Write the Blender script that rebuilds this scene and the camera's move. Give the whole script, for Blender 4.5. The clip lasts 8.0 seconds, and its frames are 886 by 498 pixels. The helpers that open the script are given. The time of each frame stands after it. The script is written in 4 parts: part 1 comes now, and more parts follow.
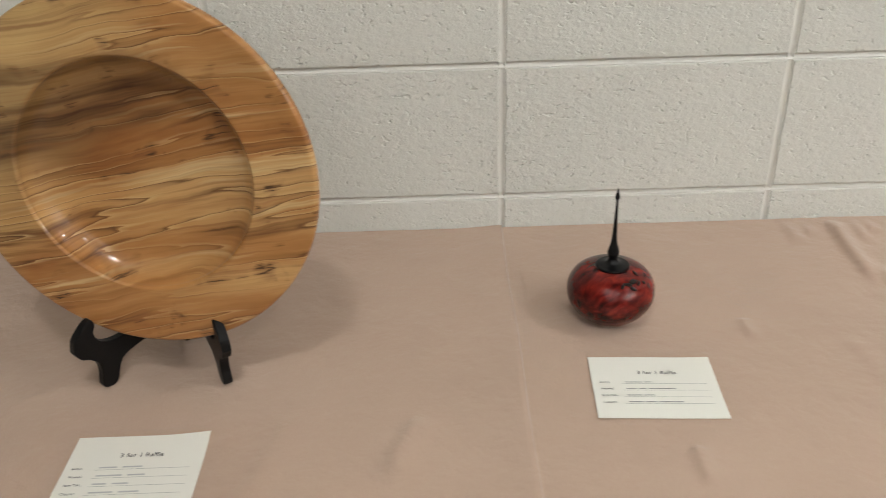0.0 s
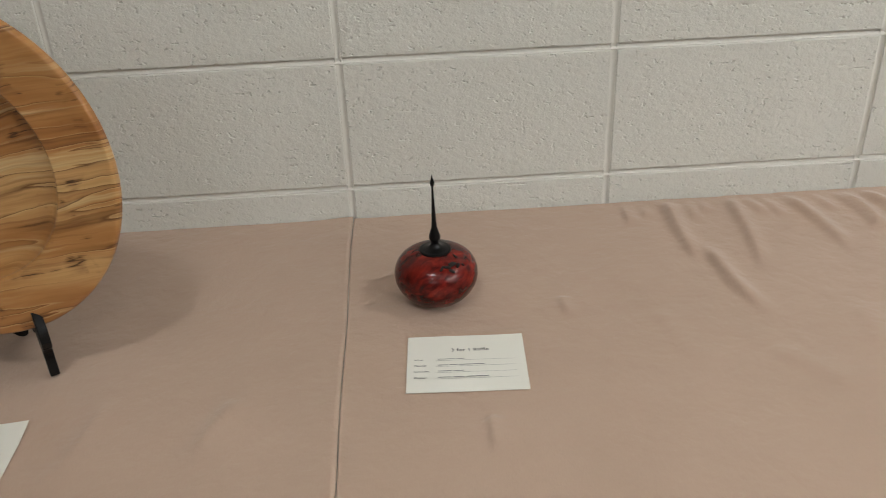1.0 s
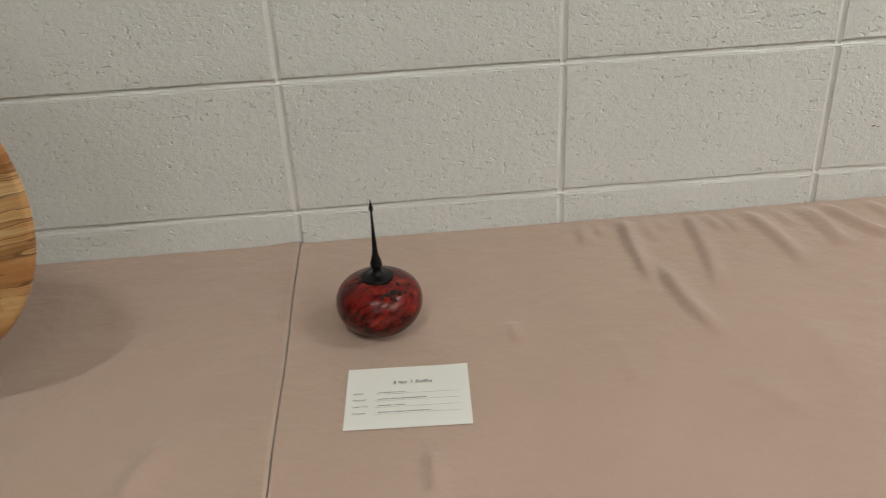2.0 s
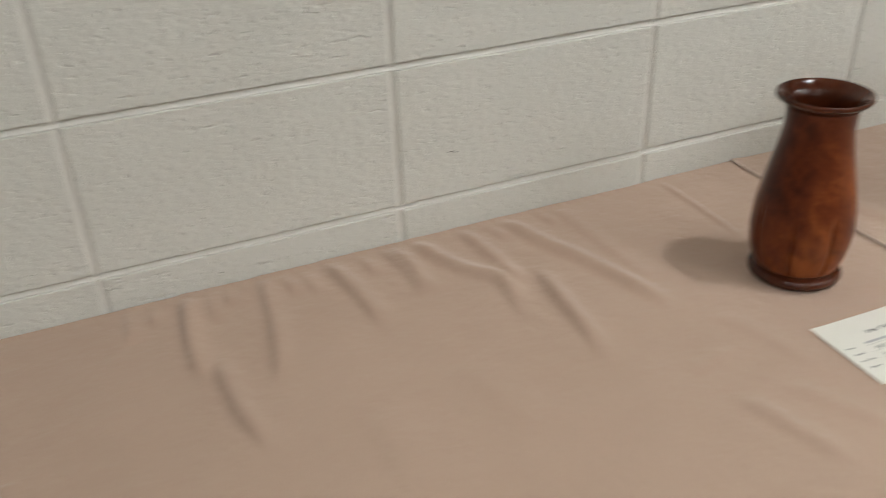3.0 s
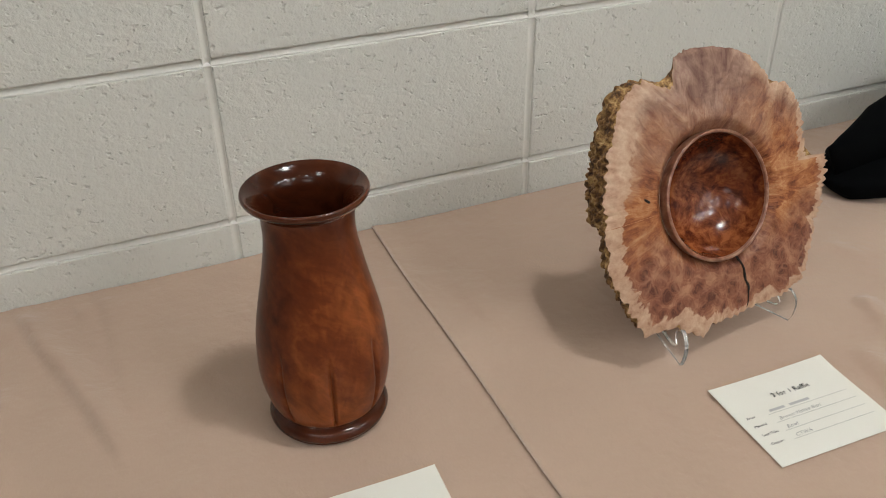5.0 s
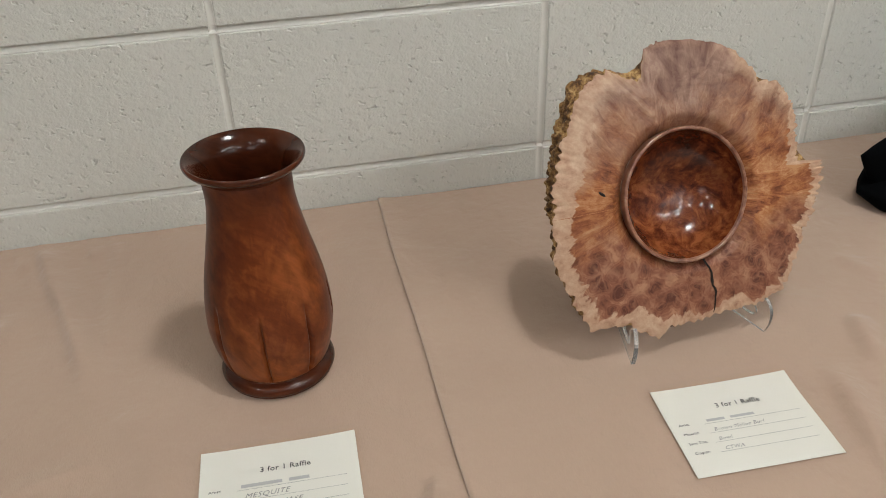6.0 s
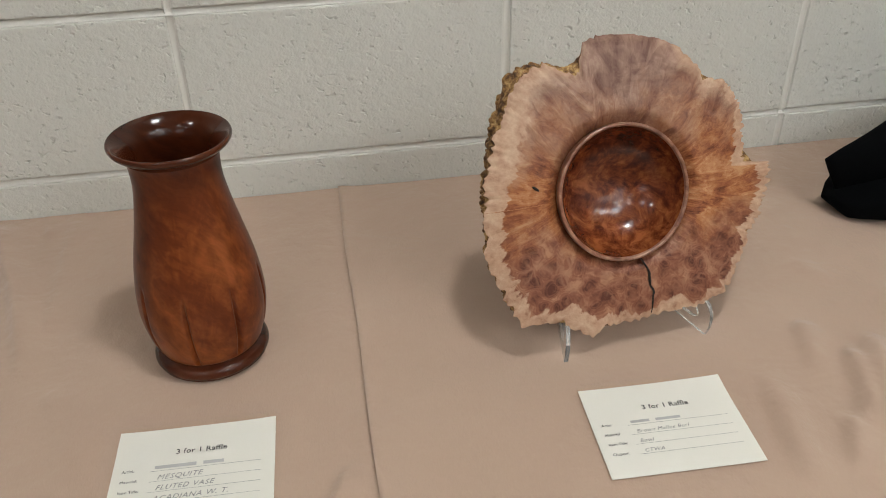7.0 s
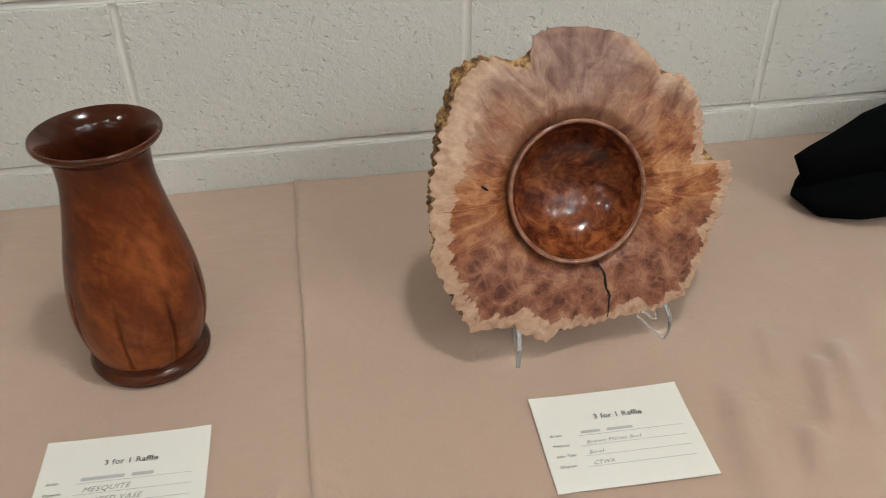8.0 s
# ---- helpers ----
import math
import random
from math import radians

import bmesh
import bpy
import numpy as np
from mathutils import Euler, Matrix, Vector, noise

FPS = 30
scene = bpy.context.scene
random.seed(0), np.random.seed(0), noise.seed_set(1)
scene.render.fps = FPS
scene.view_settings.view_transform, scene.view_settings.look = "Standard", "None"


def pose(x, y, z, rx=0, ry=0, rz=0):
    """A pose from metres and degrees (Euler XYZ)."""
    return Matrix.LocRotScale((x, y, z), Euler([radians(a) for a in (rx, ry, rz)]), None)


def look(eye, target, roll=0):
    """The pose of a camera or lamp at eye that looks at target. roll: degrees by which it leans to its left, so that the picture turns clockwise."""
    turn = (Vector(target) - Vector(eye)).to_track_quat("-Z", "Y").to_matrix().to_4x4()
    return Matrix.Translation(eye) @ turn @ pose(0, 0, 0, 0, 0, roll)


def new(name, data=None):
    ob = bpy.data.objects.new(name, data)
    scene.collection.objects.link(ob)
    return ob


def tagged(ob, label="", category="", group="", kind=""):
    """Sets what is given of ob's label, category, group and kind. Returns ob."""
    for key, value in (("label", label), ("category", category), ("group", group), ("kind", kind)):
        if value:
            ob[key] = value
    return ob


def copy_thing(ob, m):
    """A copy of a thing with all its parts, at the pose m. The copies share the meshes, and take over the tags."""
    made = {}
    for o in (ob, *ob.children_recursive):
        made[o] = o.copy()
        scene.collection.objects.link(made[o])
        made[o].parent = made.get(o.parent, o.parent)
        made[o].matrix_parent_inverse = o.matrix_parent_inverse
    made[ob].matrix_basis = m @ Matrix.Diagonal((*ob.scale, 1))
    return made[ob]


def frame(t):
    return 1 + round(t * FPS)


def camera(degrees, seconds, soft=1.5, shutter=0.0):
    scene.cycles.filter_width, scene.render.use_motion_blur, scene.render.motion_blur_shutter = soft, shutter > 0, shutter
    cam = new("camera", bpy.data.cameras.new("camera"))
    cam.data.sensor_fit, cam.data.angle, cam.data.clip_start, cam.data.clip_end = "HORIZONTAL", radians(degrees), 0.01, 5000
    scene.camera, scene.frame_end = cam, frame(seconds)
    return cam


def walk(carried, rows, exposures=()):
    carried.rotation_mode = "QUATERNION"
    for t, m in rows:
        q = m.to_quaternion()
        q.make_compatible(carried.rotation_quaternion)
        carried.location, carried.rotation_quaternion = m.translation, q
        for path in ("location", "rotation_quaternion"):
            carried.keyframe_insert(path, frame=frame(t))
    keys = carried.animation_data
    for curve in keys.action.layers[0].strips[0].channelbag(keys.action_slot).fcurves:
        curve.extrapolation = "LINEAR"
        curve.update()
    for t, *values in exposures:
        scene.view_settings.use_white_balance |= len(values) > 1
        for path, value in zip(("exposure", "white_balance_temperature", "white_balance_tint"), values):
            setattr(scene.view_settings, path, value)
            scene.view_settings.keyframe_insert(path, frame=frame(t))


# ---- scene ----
cam = camera(54.8, 8.0, 0.9, 0.32)
PATH = [
    (0, (-0.088, -1.173, 1.379), (-0.093, 0.573, 0.404), -1.8),
    (0.5, (0.019, -1.207, 1.381), (0.038, 0.545, 0.416), -2.1),
    (1, (0.09, -1.227, 1.376), (0.163, 0.52, 0.405), -2.4),
    (1.2, (0.108, -1.231, 1.373), (0.182, 0.524, 0.416), -2.9),
    (2.3, (0.2, -1.133, 1.37), (0.357, 0.62, 0.42), -3.0),
    (2.4, (0.231, -1.109, 1.379), (0.433, 0.637, 0.423), -3.1),
    (2.5, (0.265, -1.083, 1.392), (0.536, 0.639, 0.413), -3.2),
    (2.7, (0.385, -1.064, 1.389), (0.75, 0.633, 0.396), -4.3),
    (2.9, (0.409, -1.01, 1.366), (1.016, 0.608, 0.36), -2.8),
    (3, (0.457, -1.004, 1.372), (1.118, 0.586, 0.355), -2.2),
    (3.2, (0.564, -0.997, 1.366), (1.303, 0.563, 0.355), -1.2),
    (3.5, (0.735, -1.018, 1.359), (1.466, 0.543, 0.345), -1.6),
    (4, (0.917, -1.02, 1.347), (1.662, 0.519, 0.31), -1.5),
    (4.5, (1.02, -0.956, 1.342), (1.75, 0.585, 0.296), -1.4),
    (5, (1.103, -0.934, 1.346), (1.761, 0.62, 0.272), -0.8),
    (5.2, (1.145, -0.948, 1.348), (1.742, 0.621, 0.26), -0.8),
    (6.3, (1.318, -1.023, 1.353), (1.579, 0.616, 0.236), -2.6),
    (6.5, (1.338, -1.031, 1.348), (1.58, 0.618, 0.243), -2.9),
    (7, (1.375, -1.02, 1.346), (1.637, 0.611, 0.218), -1.1),
    (7.5, (1.395, -1.024, 1.343), (1.639, 0.601, 0.203), -1.2),
    (8, (1.426, -0.991, 1.337), (1.698, 0.62, 0.183), -0.6),
]
walk(cam, [(t, look(eye, target, roll)) for t, eye, target, roll in PATH],
     [(0, 0.36), (0.5, 0.07), (1, 0.03), (2.5, -0.05), (3.5, -0.12), (5, -0.16), (6.5, -0.18), (8, -0.18)])


# ---- world and light ----
world = bpy.data.worlds.new("world")
world.use_nodes = True
world.node_tree.nodes["Background"].inputs[0].default_value = (0.9, 0.95, 1.0, 1)
world.node_tree.nodes["Background"].inputs[1].default_value = 0.05
scene.world = world
scene.view_settings.exposure = 0.0
LAMP = 163.0                      # strength of the ceiling lights
LAMP_COLOUR = (0.985, 1.0, 0.985, 1)

TOP = 0.7600                    # surface of the covered tables
BW, BH, JOINT = 0.4064, 0.2032, 0.0095   # block module and joint


# ---- small tools ----
def part(name, bm, material, parent=None, label="", smooth=True):
    """One bmesh as one mesh object, under a thing or under a part."""
    me = bpy.data.meshes.new(name)
    bm.to_mesh(me)
    bm.free()
    me.materials.append(material)
    if smooth:
        me.polygons.foreach_set("use_smooth", [True] * len(me.polygons))
    ob = new(name, me)
    if parent:
        ob.parent = parent
    if label:
        tagged(ob, label)
    return ob


def grid_part(name, verts, faces, material, parent=None, label="", uvs=None):
    me = bpy.data.meshes.new(name)
    me.from_pydata([tuple(v) for v in verts], [], [tuple(f) for f in faces])
    if uvs is not None:
        layer = me.uv_layers.new(name="UVMap")
        index = np.empty(len(me.loops), dtype=int)
        me.loops.foreach_get("vertex_index", index)
        layer.data.foreach_set("uv", np.asarray(uvs, dtype=float)[index].ravel())
    me.materials.append(material)
    me.polygons.foreach_set("use_smooth", [True] * len(me.polygons))
    me.update()
    ob = new(name, me)
    if parent:
        ob.parent = parent
    if label:
        tagged(ob, label)
    return ob


def quads(rows, cols, closed=False):
    """Faces of a grid of rows x cols points; closed joins the last column to the first."""
    out = []
    for i in range(rows - 1):
        for j in range(cols if closed else cols - 1):
            k = (j + 1) % cols
            out.append((i * cols + j, i * cols + k, (i + 1) * cols + k, (i + 1) * cols + j))
    return out


def empty(name, m, label, category, group="", kind=""):
    ob = new(name)
    ob.matrix_world = m
    ob.empty_display_size = 0.05
    return tagged(ob, label, category, group, kind)


def box(bm, x0, x1, y0, y1, z0, z1, bevel=0.0, segments=2):
    made = bmesh.ops.create_cube(bm, size=1.0, matrix=Matrix.Translation(((x0 + x1) / 2, (y0 + y1) / 2, (z0 + z1) / 2)) @ Matrix.Diagonal((x1 - x0, y1 - y0, z1 - z0, 1)))
    if bevel:
        edges = {e for v in made["verts"] for e in v.link_edges}
        bmesh.ops.bevel(bm, geom=list(edges), offset=bevel, segments=segments, affect="EDGES", profile=0.5)
    return bm


def smooth_curve(points, n):
    """n points along a Catmull-Rom curve through the given 2D points."""
    p = np.array(points, float)
    p = np.vstack([2 * p[0] - p[1], p, 2 * p[-1] - p[-2]])
    out = []
    for t in np.linspace(0, len(points) - 1 - 1e-6, n):
        i, f = int(t), t - int(t)
        a, b, c, d = p[i : i + 4]
        out.append(0.5 * (2 * b + (c - a) * f + (2 * a - 5 * b + 4 * c - d) * f * f + (3 * b - a - 3 * c + d) * f**3))
    return np.array(out)


def lathe(name, profile, material, parent, label="", segments=128, n=0, shape=None):
    """A turned shape from (radius, height) points; shape(angle, r, z) may carve it."""
    prof = smooth_curve(profile, n) if n else np.array(profile, float)
    verts, uvs = [], []
    for r, z in prof:
        for j in range(segments):
            a = 2 * math.pi * j / segments
            rr = shape(a, r, z) if shape else r
            verts.append((max(rr, 1e-5) * math.cos(a), max(rr, 1e-5) * math.sin(a), z))
            uvs.append((j / segments, z))
    return grid_part(name, verts, [f[::-1] for f in quads(len(prof), segments, True)][::1], material, parent, label, uvs)


class Nodes:
    """A material with a Principled surface and short ways to add nodes."""

    def __init__(self, name, roughness=0.5, colour=(0.5, 0.5, 0.5), **inputs):
        self.mat = bpy.data.materials.new(name)
        self.mat.use_nodes = True
        self.tree = self.mat.node_tree
        self.bsdf = self.tree.nodes["Principled BSDF"]
        self.bsdf.inputs["Roughness"].default_value = roughness
        self.bsdf.inputs["Base Color"].default_value = (*colour, 1)
        for key, value in inputs.items():
            self.bsdf.inputs[key.replace("_", " ")].default_value = value

    def add(self, kind, **settings):
        node = self.tree.nodes.new(kind)
        for key, value in settings.items():
            if key in ("operation", "blend_type", "data_type", "feature", "bands_direction", "wave_type", "noise_dimensions", "vector_type", "noise_type"):
                if key == "operation":
                    node.operation = value
                elif key == "blend_type":
                    node.blend_type = value
                elif key == "data_type":
                    node.data_type = value
                elif key == "feature":
                    node.feature = value
                elif key == "bands_direction":
                    node.bands_direction = value
                elif key == "wave_type":
                    node.wave_type = value
                elif key == "noise_type":
                    node.noise_type = value
            else:
                node.inputs[key].default_value = value
        return node

    def link(self, a, b):
        self.tree.links.new(a, b)
        return self

    def coords(self, kind="Object", scale=(1, 1, 1), turn=(0, 0, 0), shift=(0, 0, 0)):
        if kind == "World":
            out = self.tree.nodes.new("ShaderNodeNewGeometry").outputs["Position"]
        else:
            out = self.tree.nodes.new("ShaderNodeTexCoord").outputs[kind]
        m = self.tree.nodes.new("ShaderNodeMapping")
        m.inputs["Scale"].default_value = scale
        m.inputs["Rotation"].default_value = [radians(v) for v in turn]
        m.inputs["Location"].default_value = shift
        self.link(out, m.inputs["Vector"])
        return m.outputs["Vector"]

    def noise(self, vec, scale, detail=4.0, rough=0.55, distortion=0.0):
        n = self.add("ShaderNodeTexNoise", Scale=scale, Detail=detail, Roughness=rough, Distortion=distortion)
        self.link(vec, n.inputs["Vector"])
        return n.outputs["Fac"]

    def noise_colour(self, vec, scale, detail=3.0):
        n = self.add("ShaderNodeTexNoise", Scale=scale, Detail=detail)
        self.link(vec, n.inputs["Vector"])
        return n.outputs["Color"]

    def warp(self, vec, scale, amount, detail=3.0):
        """vec moved by noise of that scale."""
        n = self.noise_colour(vec, scale, detail)
        sub = self.tree.nodes.new("ShaderNodeVectorMath")
        sub.operation = "SUBTRACT"
        sub.inputs[1].default_value = (0.5, 0.5, 0.5)
        self.link(n, sub.inputs[0])
        mad = self.tree.nodes.new("ShaderNodeVectorMath")
        mad.operation = "MULTIPLY_ADD"
        mad.inputs[1].default_value = (amount, amount, amount)
        self.link(sub.outputs[0], mad.inputs[0])
        self.link(vec, mad.inputs[2])
        return mad.outputs[0]

    def ramp(self, fac, stops, mode="LINEAR"):
        r = self.tree.nodes.new("ShaderNodeValToRGB")
        r.color_ramp.interpolation = mode
        for n, (at, col) in enumerate(stops):
            e = r.color_ramp.elements[n] if n < 2 else r.color_ramp.elements.new(at)
            e.position = at
            e.color = (*col, 1) if isinstance(col, tuple) else (col, col, col, 1)
        self.link(fac, r.inputs["Fac"])
        return r.outputs["Color"]

    def mix(self, fac, a, b, blend="MIX"):
        m = self.tree.nodes.new("ShaderNodeMix")
        m.data_type = "RGBA"
        m.blend_type = blend
        for value, socket in ((fac, m.inputs[0]), (a, m.inputs[6]), (b, m.inputs[7])):
            if isinstance(value, (int, float)):
                socket.default_value = value
            elif isinstance(value, tuple):
                socket.default_value = (*value, 1)
            else:
                self.link(value, socket)
        return m.outputs[2]

    def math(self, op, a, b=0.0, clamp=False):
        m = self.tree.nodes.new("ShaderNodeMath")
        m.operation, m.use_clamp = op, clamp
        for value, socket in ((a, m.inputs[0]), (b, m.inputs[1])):
            if isinstance(value, (int, float)):
                socket.default_value = value
            else:
                self.link(value, socket)
        return m.outputs[0]

    def split(self, vec):
        s = self.tree.nodes.new("ShaderNodeSeparateXYZ")
        self.link(vec, s.inputs[0])
        return s.outputs

    def join(self, x, y, z=0.0):
        c = self.tree.nodes.new("ShaderNodeCombineXYZ")
        for value, socket in zip((x, y, z), c.inputs):
            if isinstance(value, (int, float)):
                socket.default_value = value
            else:
                self.link(value, socket)
        return c.outputs[0]

    def colour(self, socket):
        return self.link(socket, self.bsdf.inputs["Base Color"])

    def bump(self, *heights, strength=1.0):
        """(height socket, metres) pairs, added up."""
        total = None
        for socket, metres in heights:
            term = self.math("MULTIPLY", socket, metres)
            total = term if total is None else self.math("ADD", total, term)
        b = self.tree.nodes.new("ShaderNodeBump")
        b.inputs["Strength"].default_value = strength
        b.inputs["Distance"].default_value = 1.0
        self.link(total, b.inputs["Height"])
        self.link(b.outputs["Normal"], self.bsdf.inputs["Normal"])
        return self


# ---- materials ----
def block_paint():
    """Thick off-white paint over concrete block: nearly smooth, with scattered flat pits."""
    m = Nodes("block_paint", 0.46)
    pos = m.coords("World")
    m.colour(m.mix(m.noise(pos, 3.0, 3), (0.652, 0.648, 0.60), (0.712, 0.708, 0.66)))
    grain = m.noise(pos, 300, 2, 0.6)
    peel = m.noise(m.coords("World", (0.8, 1, 1.3)), 120, 2, 0.5)
    low = m.coords("World", (0.80, 1, 1.12))
    pits = m.ramp(m.noise(low, 135, 1, 0.45), [(0.27, 0.0), (0.42, 1.0)], "EASE")
    patchy = m.ramp(m.noise(pos, 26, 3), [(0.40, 0.0), (0.62, 1.0)])
    pits = m.math("SUBTRACT", 1.0, m.math("MULTIPLY", m.math("SUBTRACT", 1.0, pits), patchy))
    lumps = m.noise(pos, 38, 3, 0.6)
    m.bump((grain, 0.0008), (peel, 0.0016), (pits, 0.0020), (lumps, 0.0021), strength=1.0)
    return m.mat


def mortar_paint():
    m = Nodes("mortar_paint", 0.42)
    pos = m.coords("World")
    m.colour(m.mix(m.noise(pos, 4.0, 3), (0.72, 0.705, 0.66), (0.77, 0.755, 0.71)))
    m.bump((m.noise(pos, 140, 3), 0.0009), (m.noise(pos, 35, 2), 0.0015))
    return m.mat


def cloth_fabric():
    m = Nodes("cloth_fabric", 0.85, Sheen_Weight=0.42, Sheen_Roughness=0.42)
    pos = m.coords("World")
    blotch = m.noise(pos, 5.0, 4, 0.6)
    fine = m.noise(m.coords("World", (1, 0.25, 1)), 700, 2)
    m.colour(m.mix(0.25, m.mix(blotch, (0.425, 0.301, 0.226), (0.530, 0.384, 0.294)), m.mix(fine, (0.395, 0.278, 0.206), (0.535, 0.392, 0.304))))
    weave = m.noise(m.coords("World", (1, 0.3, 1)), 900, 2)
    soft = m.noise(m.warp(pos, 6, 0.08), 14, 3, 0.55)
    m.bump((weave, 0.0003), (soft, 0.0048), (m.noise(m.warp(pos, 12, 0.05), 34, 3, 0.6), 0.0016), strength=1.0)
    return m.mat


def maple_spalted():
    """Honey-coloured wood with long brown and cream streaks and fine dark lines, the grain rising slightly to one side."""
    m = Nodes("spalted_maple", 0.34, Coat_Weight=0.34, Coat_Roughness=0.07, Specular_IOR_Level=0.3)
    base = m.coords("Object", (1, 1, 1), (0, 0, -11))
    warped = m.warp(m.warp(base, 4.0, 0.050, 2), 26.0, 0.0065, 3)
    xyz = m.split(warped)

    def grain(stretch, depth):
        return m.join(m.math("MULTIPLY", xyz[0], stretch), xyz[1], depth)

    tone = m.math("ADD", m.math("MULTIPLY", m.noise(grain(0.12, 0.0), 15, 5, 0.64), 0.6), m.math("MULTIPLY", m.noise(grain(0.25, 2.0), 6, 3), 0.4))
    colour = m.ramp(tone, [(0.36, (0.20, 0.069, 0.018)), (0.43, (0.33, 0.131, 0.038)), (0.51, (0.46, 0.217, 0.070)), (0.61, (0.60, 0.350, 0.142))])
    corner = m.math("SUBTRACT", m.split(base)[1], m.split(base)[0])
    pale = m.ramp(m.math("ADD", corner, m.math("MULTIPLY", m.noise(grain(0.16, 0.0), 14, 4), 0.12)), [(0.12, 0.0), (0.27, 0.72)])
    colour = m.mix(pale, colour, (0.66, 0.45, 0.19))
    # where the stained lines crowd together
    cluster = m.ramp(m.noise(grain(0.30, 3.0), 12, 3), [(0.42, 0.10), (0.56, 1.0)])
    cluster = m.math("MULTIPLY", cluster, m.ramp(pale, [(0.3, 1.0), (0.7, 0.25)]))
    streaks = m.noise(grain(0.045, 0.0), 32, 4, 0.62)
    colour = m.mix(m.math("MULTIPLY", m.ramp(streaks, [(0.35, 0.95), (0.44, 0.0)]), cluster), colour, (0.115, 0.040, 0.013))
    colour = m.mix(m.math("MULTIPLY", m.ramp(streaks, [(0.57, 0.0), (0.64, 0.80)]), m.ramp(cluster, [(0.0, 0.4), (1.0, 1.0)])), colour, (0.71, 0.52, 0.27))
    layers = m.noise(grain(0.050, 5.0), 11, 4, 0.58)
    saw = m.math("FRACT", m.math("MULTIPLY", layers, 14.0))
    colour = m.mix(m.math("MULTIPLY", m.ramp(saw, [(0.72, 0.0), (0.90, 0.36), (0.955, 0.85), (1.0, 0.1)]), cluster), colour, (0.085, 0.032, 0.011))
    colour = m.mix(m.math("MULTIPLY", m.ramp(saw, [(0.0, 0.6), (0.16, 0.0)]), cluster), colour, (0.68, 0.47, 0.22))
    # brown stain running across the upper part
    across = m.math("ADD", m.split(base)[1], m.math("MULTIPLY", m.math("SUBTRACT", m.noise(grain(0.15, 4.0), 14, 4, 0.6), 0.5), 0.09))
    stain = m.math("MULTIPLY", m.ramp(m.math("ABSOLUTE", m.math("SUBTRACT", across, 0.088)), [(0.024, 0.95), (0.048, 0.0)]), m.ramp(m.math("ADD", m.split(base)[0], m.math("MULTIPLY", m.noise(grain(0.5, 6.0), 20, 3), 0.06)), [(0.05, 1.0), (0.13, 0.15)]))
    stain = m.math("MULTIPLY", stain, m.ramp(m.noise(grain(0.06, 7.0), 30, 4, 0.6), [(0.40, 1.0), (0.56, 0.35)]))
    colour = m.mix(stain, colour, (0.062, 0.021, 0.008))
    lines = m.noise(grain(0.022, 9.0), 85, 3, 0.60)
    colour = m.mix(m.ramp(lines, [(0.30, 0.55), (0.42, 0.0)]), colour, (0.22, 0.085, 0.026))
    fine = m.noise(grain(0.03, 0.0), 300, 3, 0.6)
    colour = m.mix(m.ramp(fine, [(0.36, 0.20), (0.56, 0.0)]), colour, (0.30, 0.135, 0.045))
    edge = m.math("ABSOLUTE", m.math("SUBTRACT", m.noise(grain(0.09, 0.0), 24, 4, 0.62), 0.48))
    broken = m.ramp(m.noise(warped, 20, 3), [(0.55, 0.0), (0.64, 0.9)])
    colour = m.mix(m.math("MULTIPLY", m.ramp(edge, [(0.0, 0.7), (0.06, 0.0)]), broken), colour, (0.19, 0.075, 0.025))
    colour = m.mix(m.math("MULTIPLY", m.ramp(edge, [(0.003, 0.9), (0.011, 0.0)]), broken), colour, (0.030, 0.013, 0.007))
    m.colour(colour)
    m.bump((fine, 0.0001))
    return m.mat


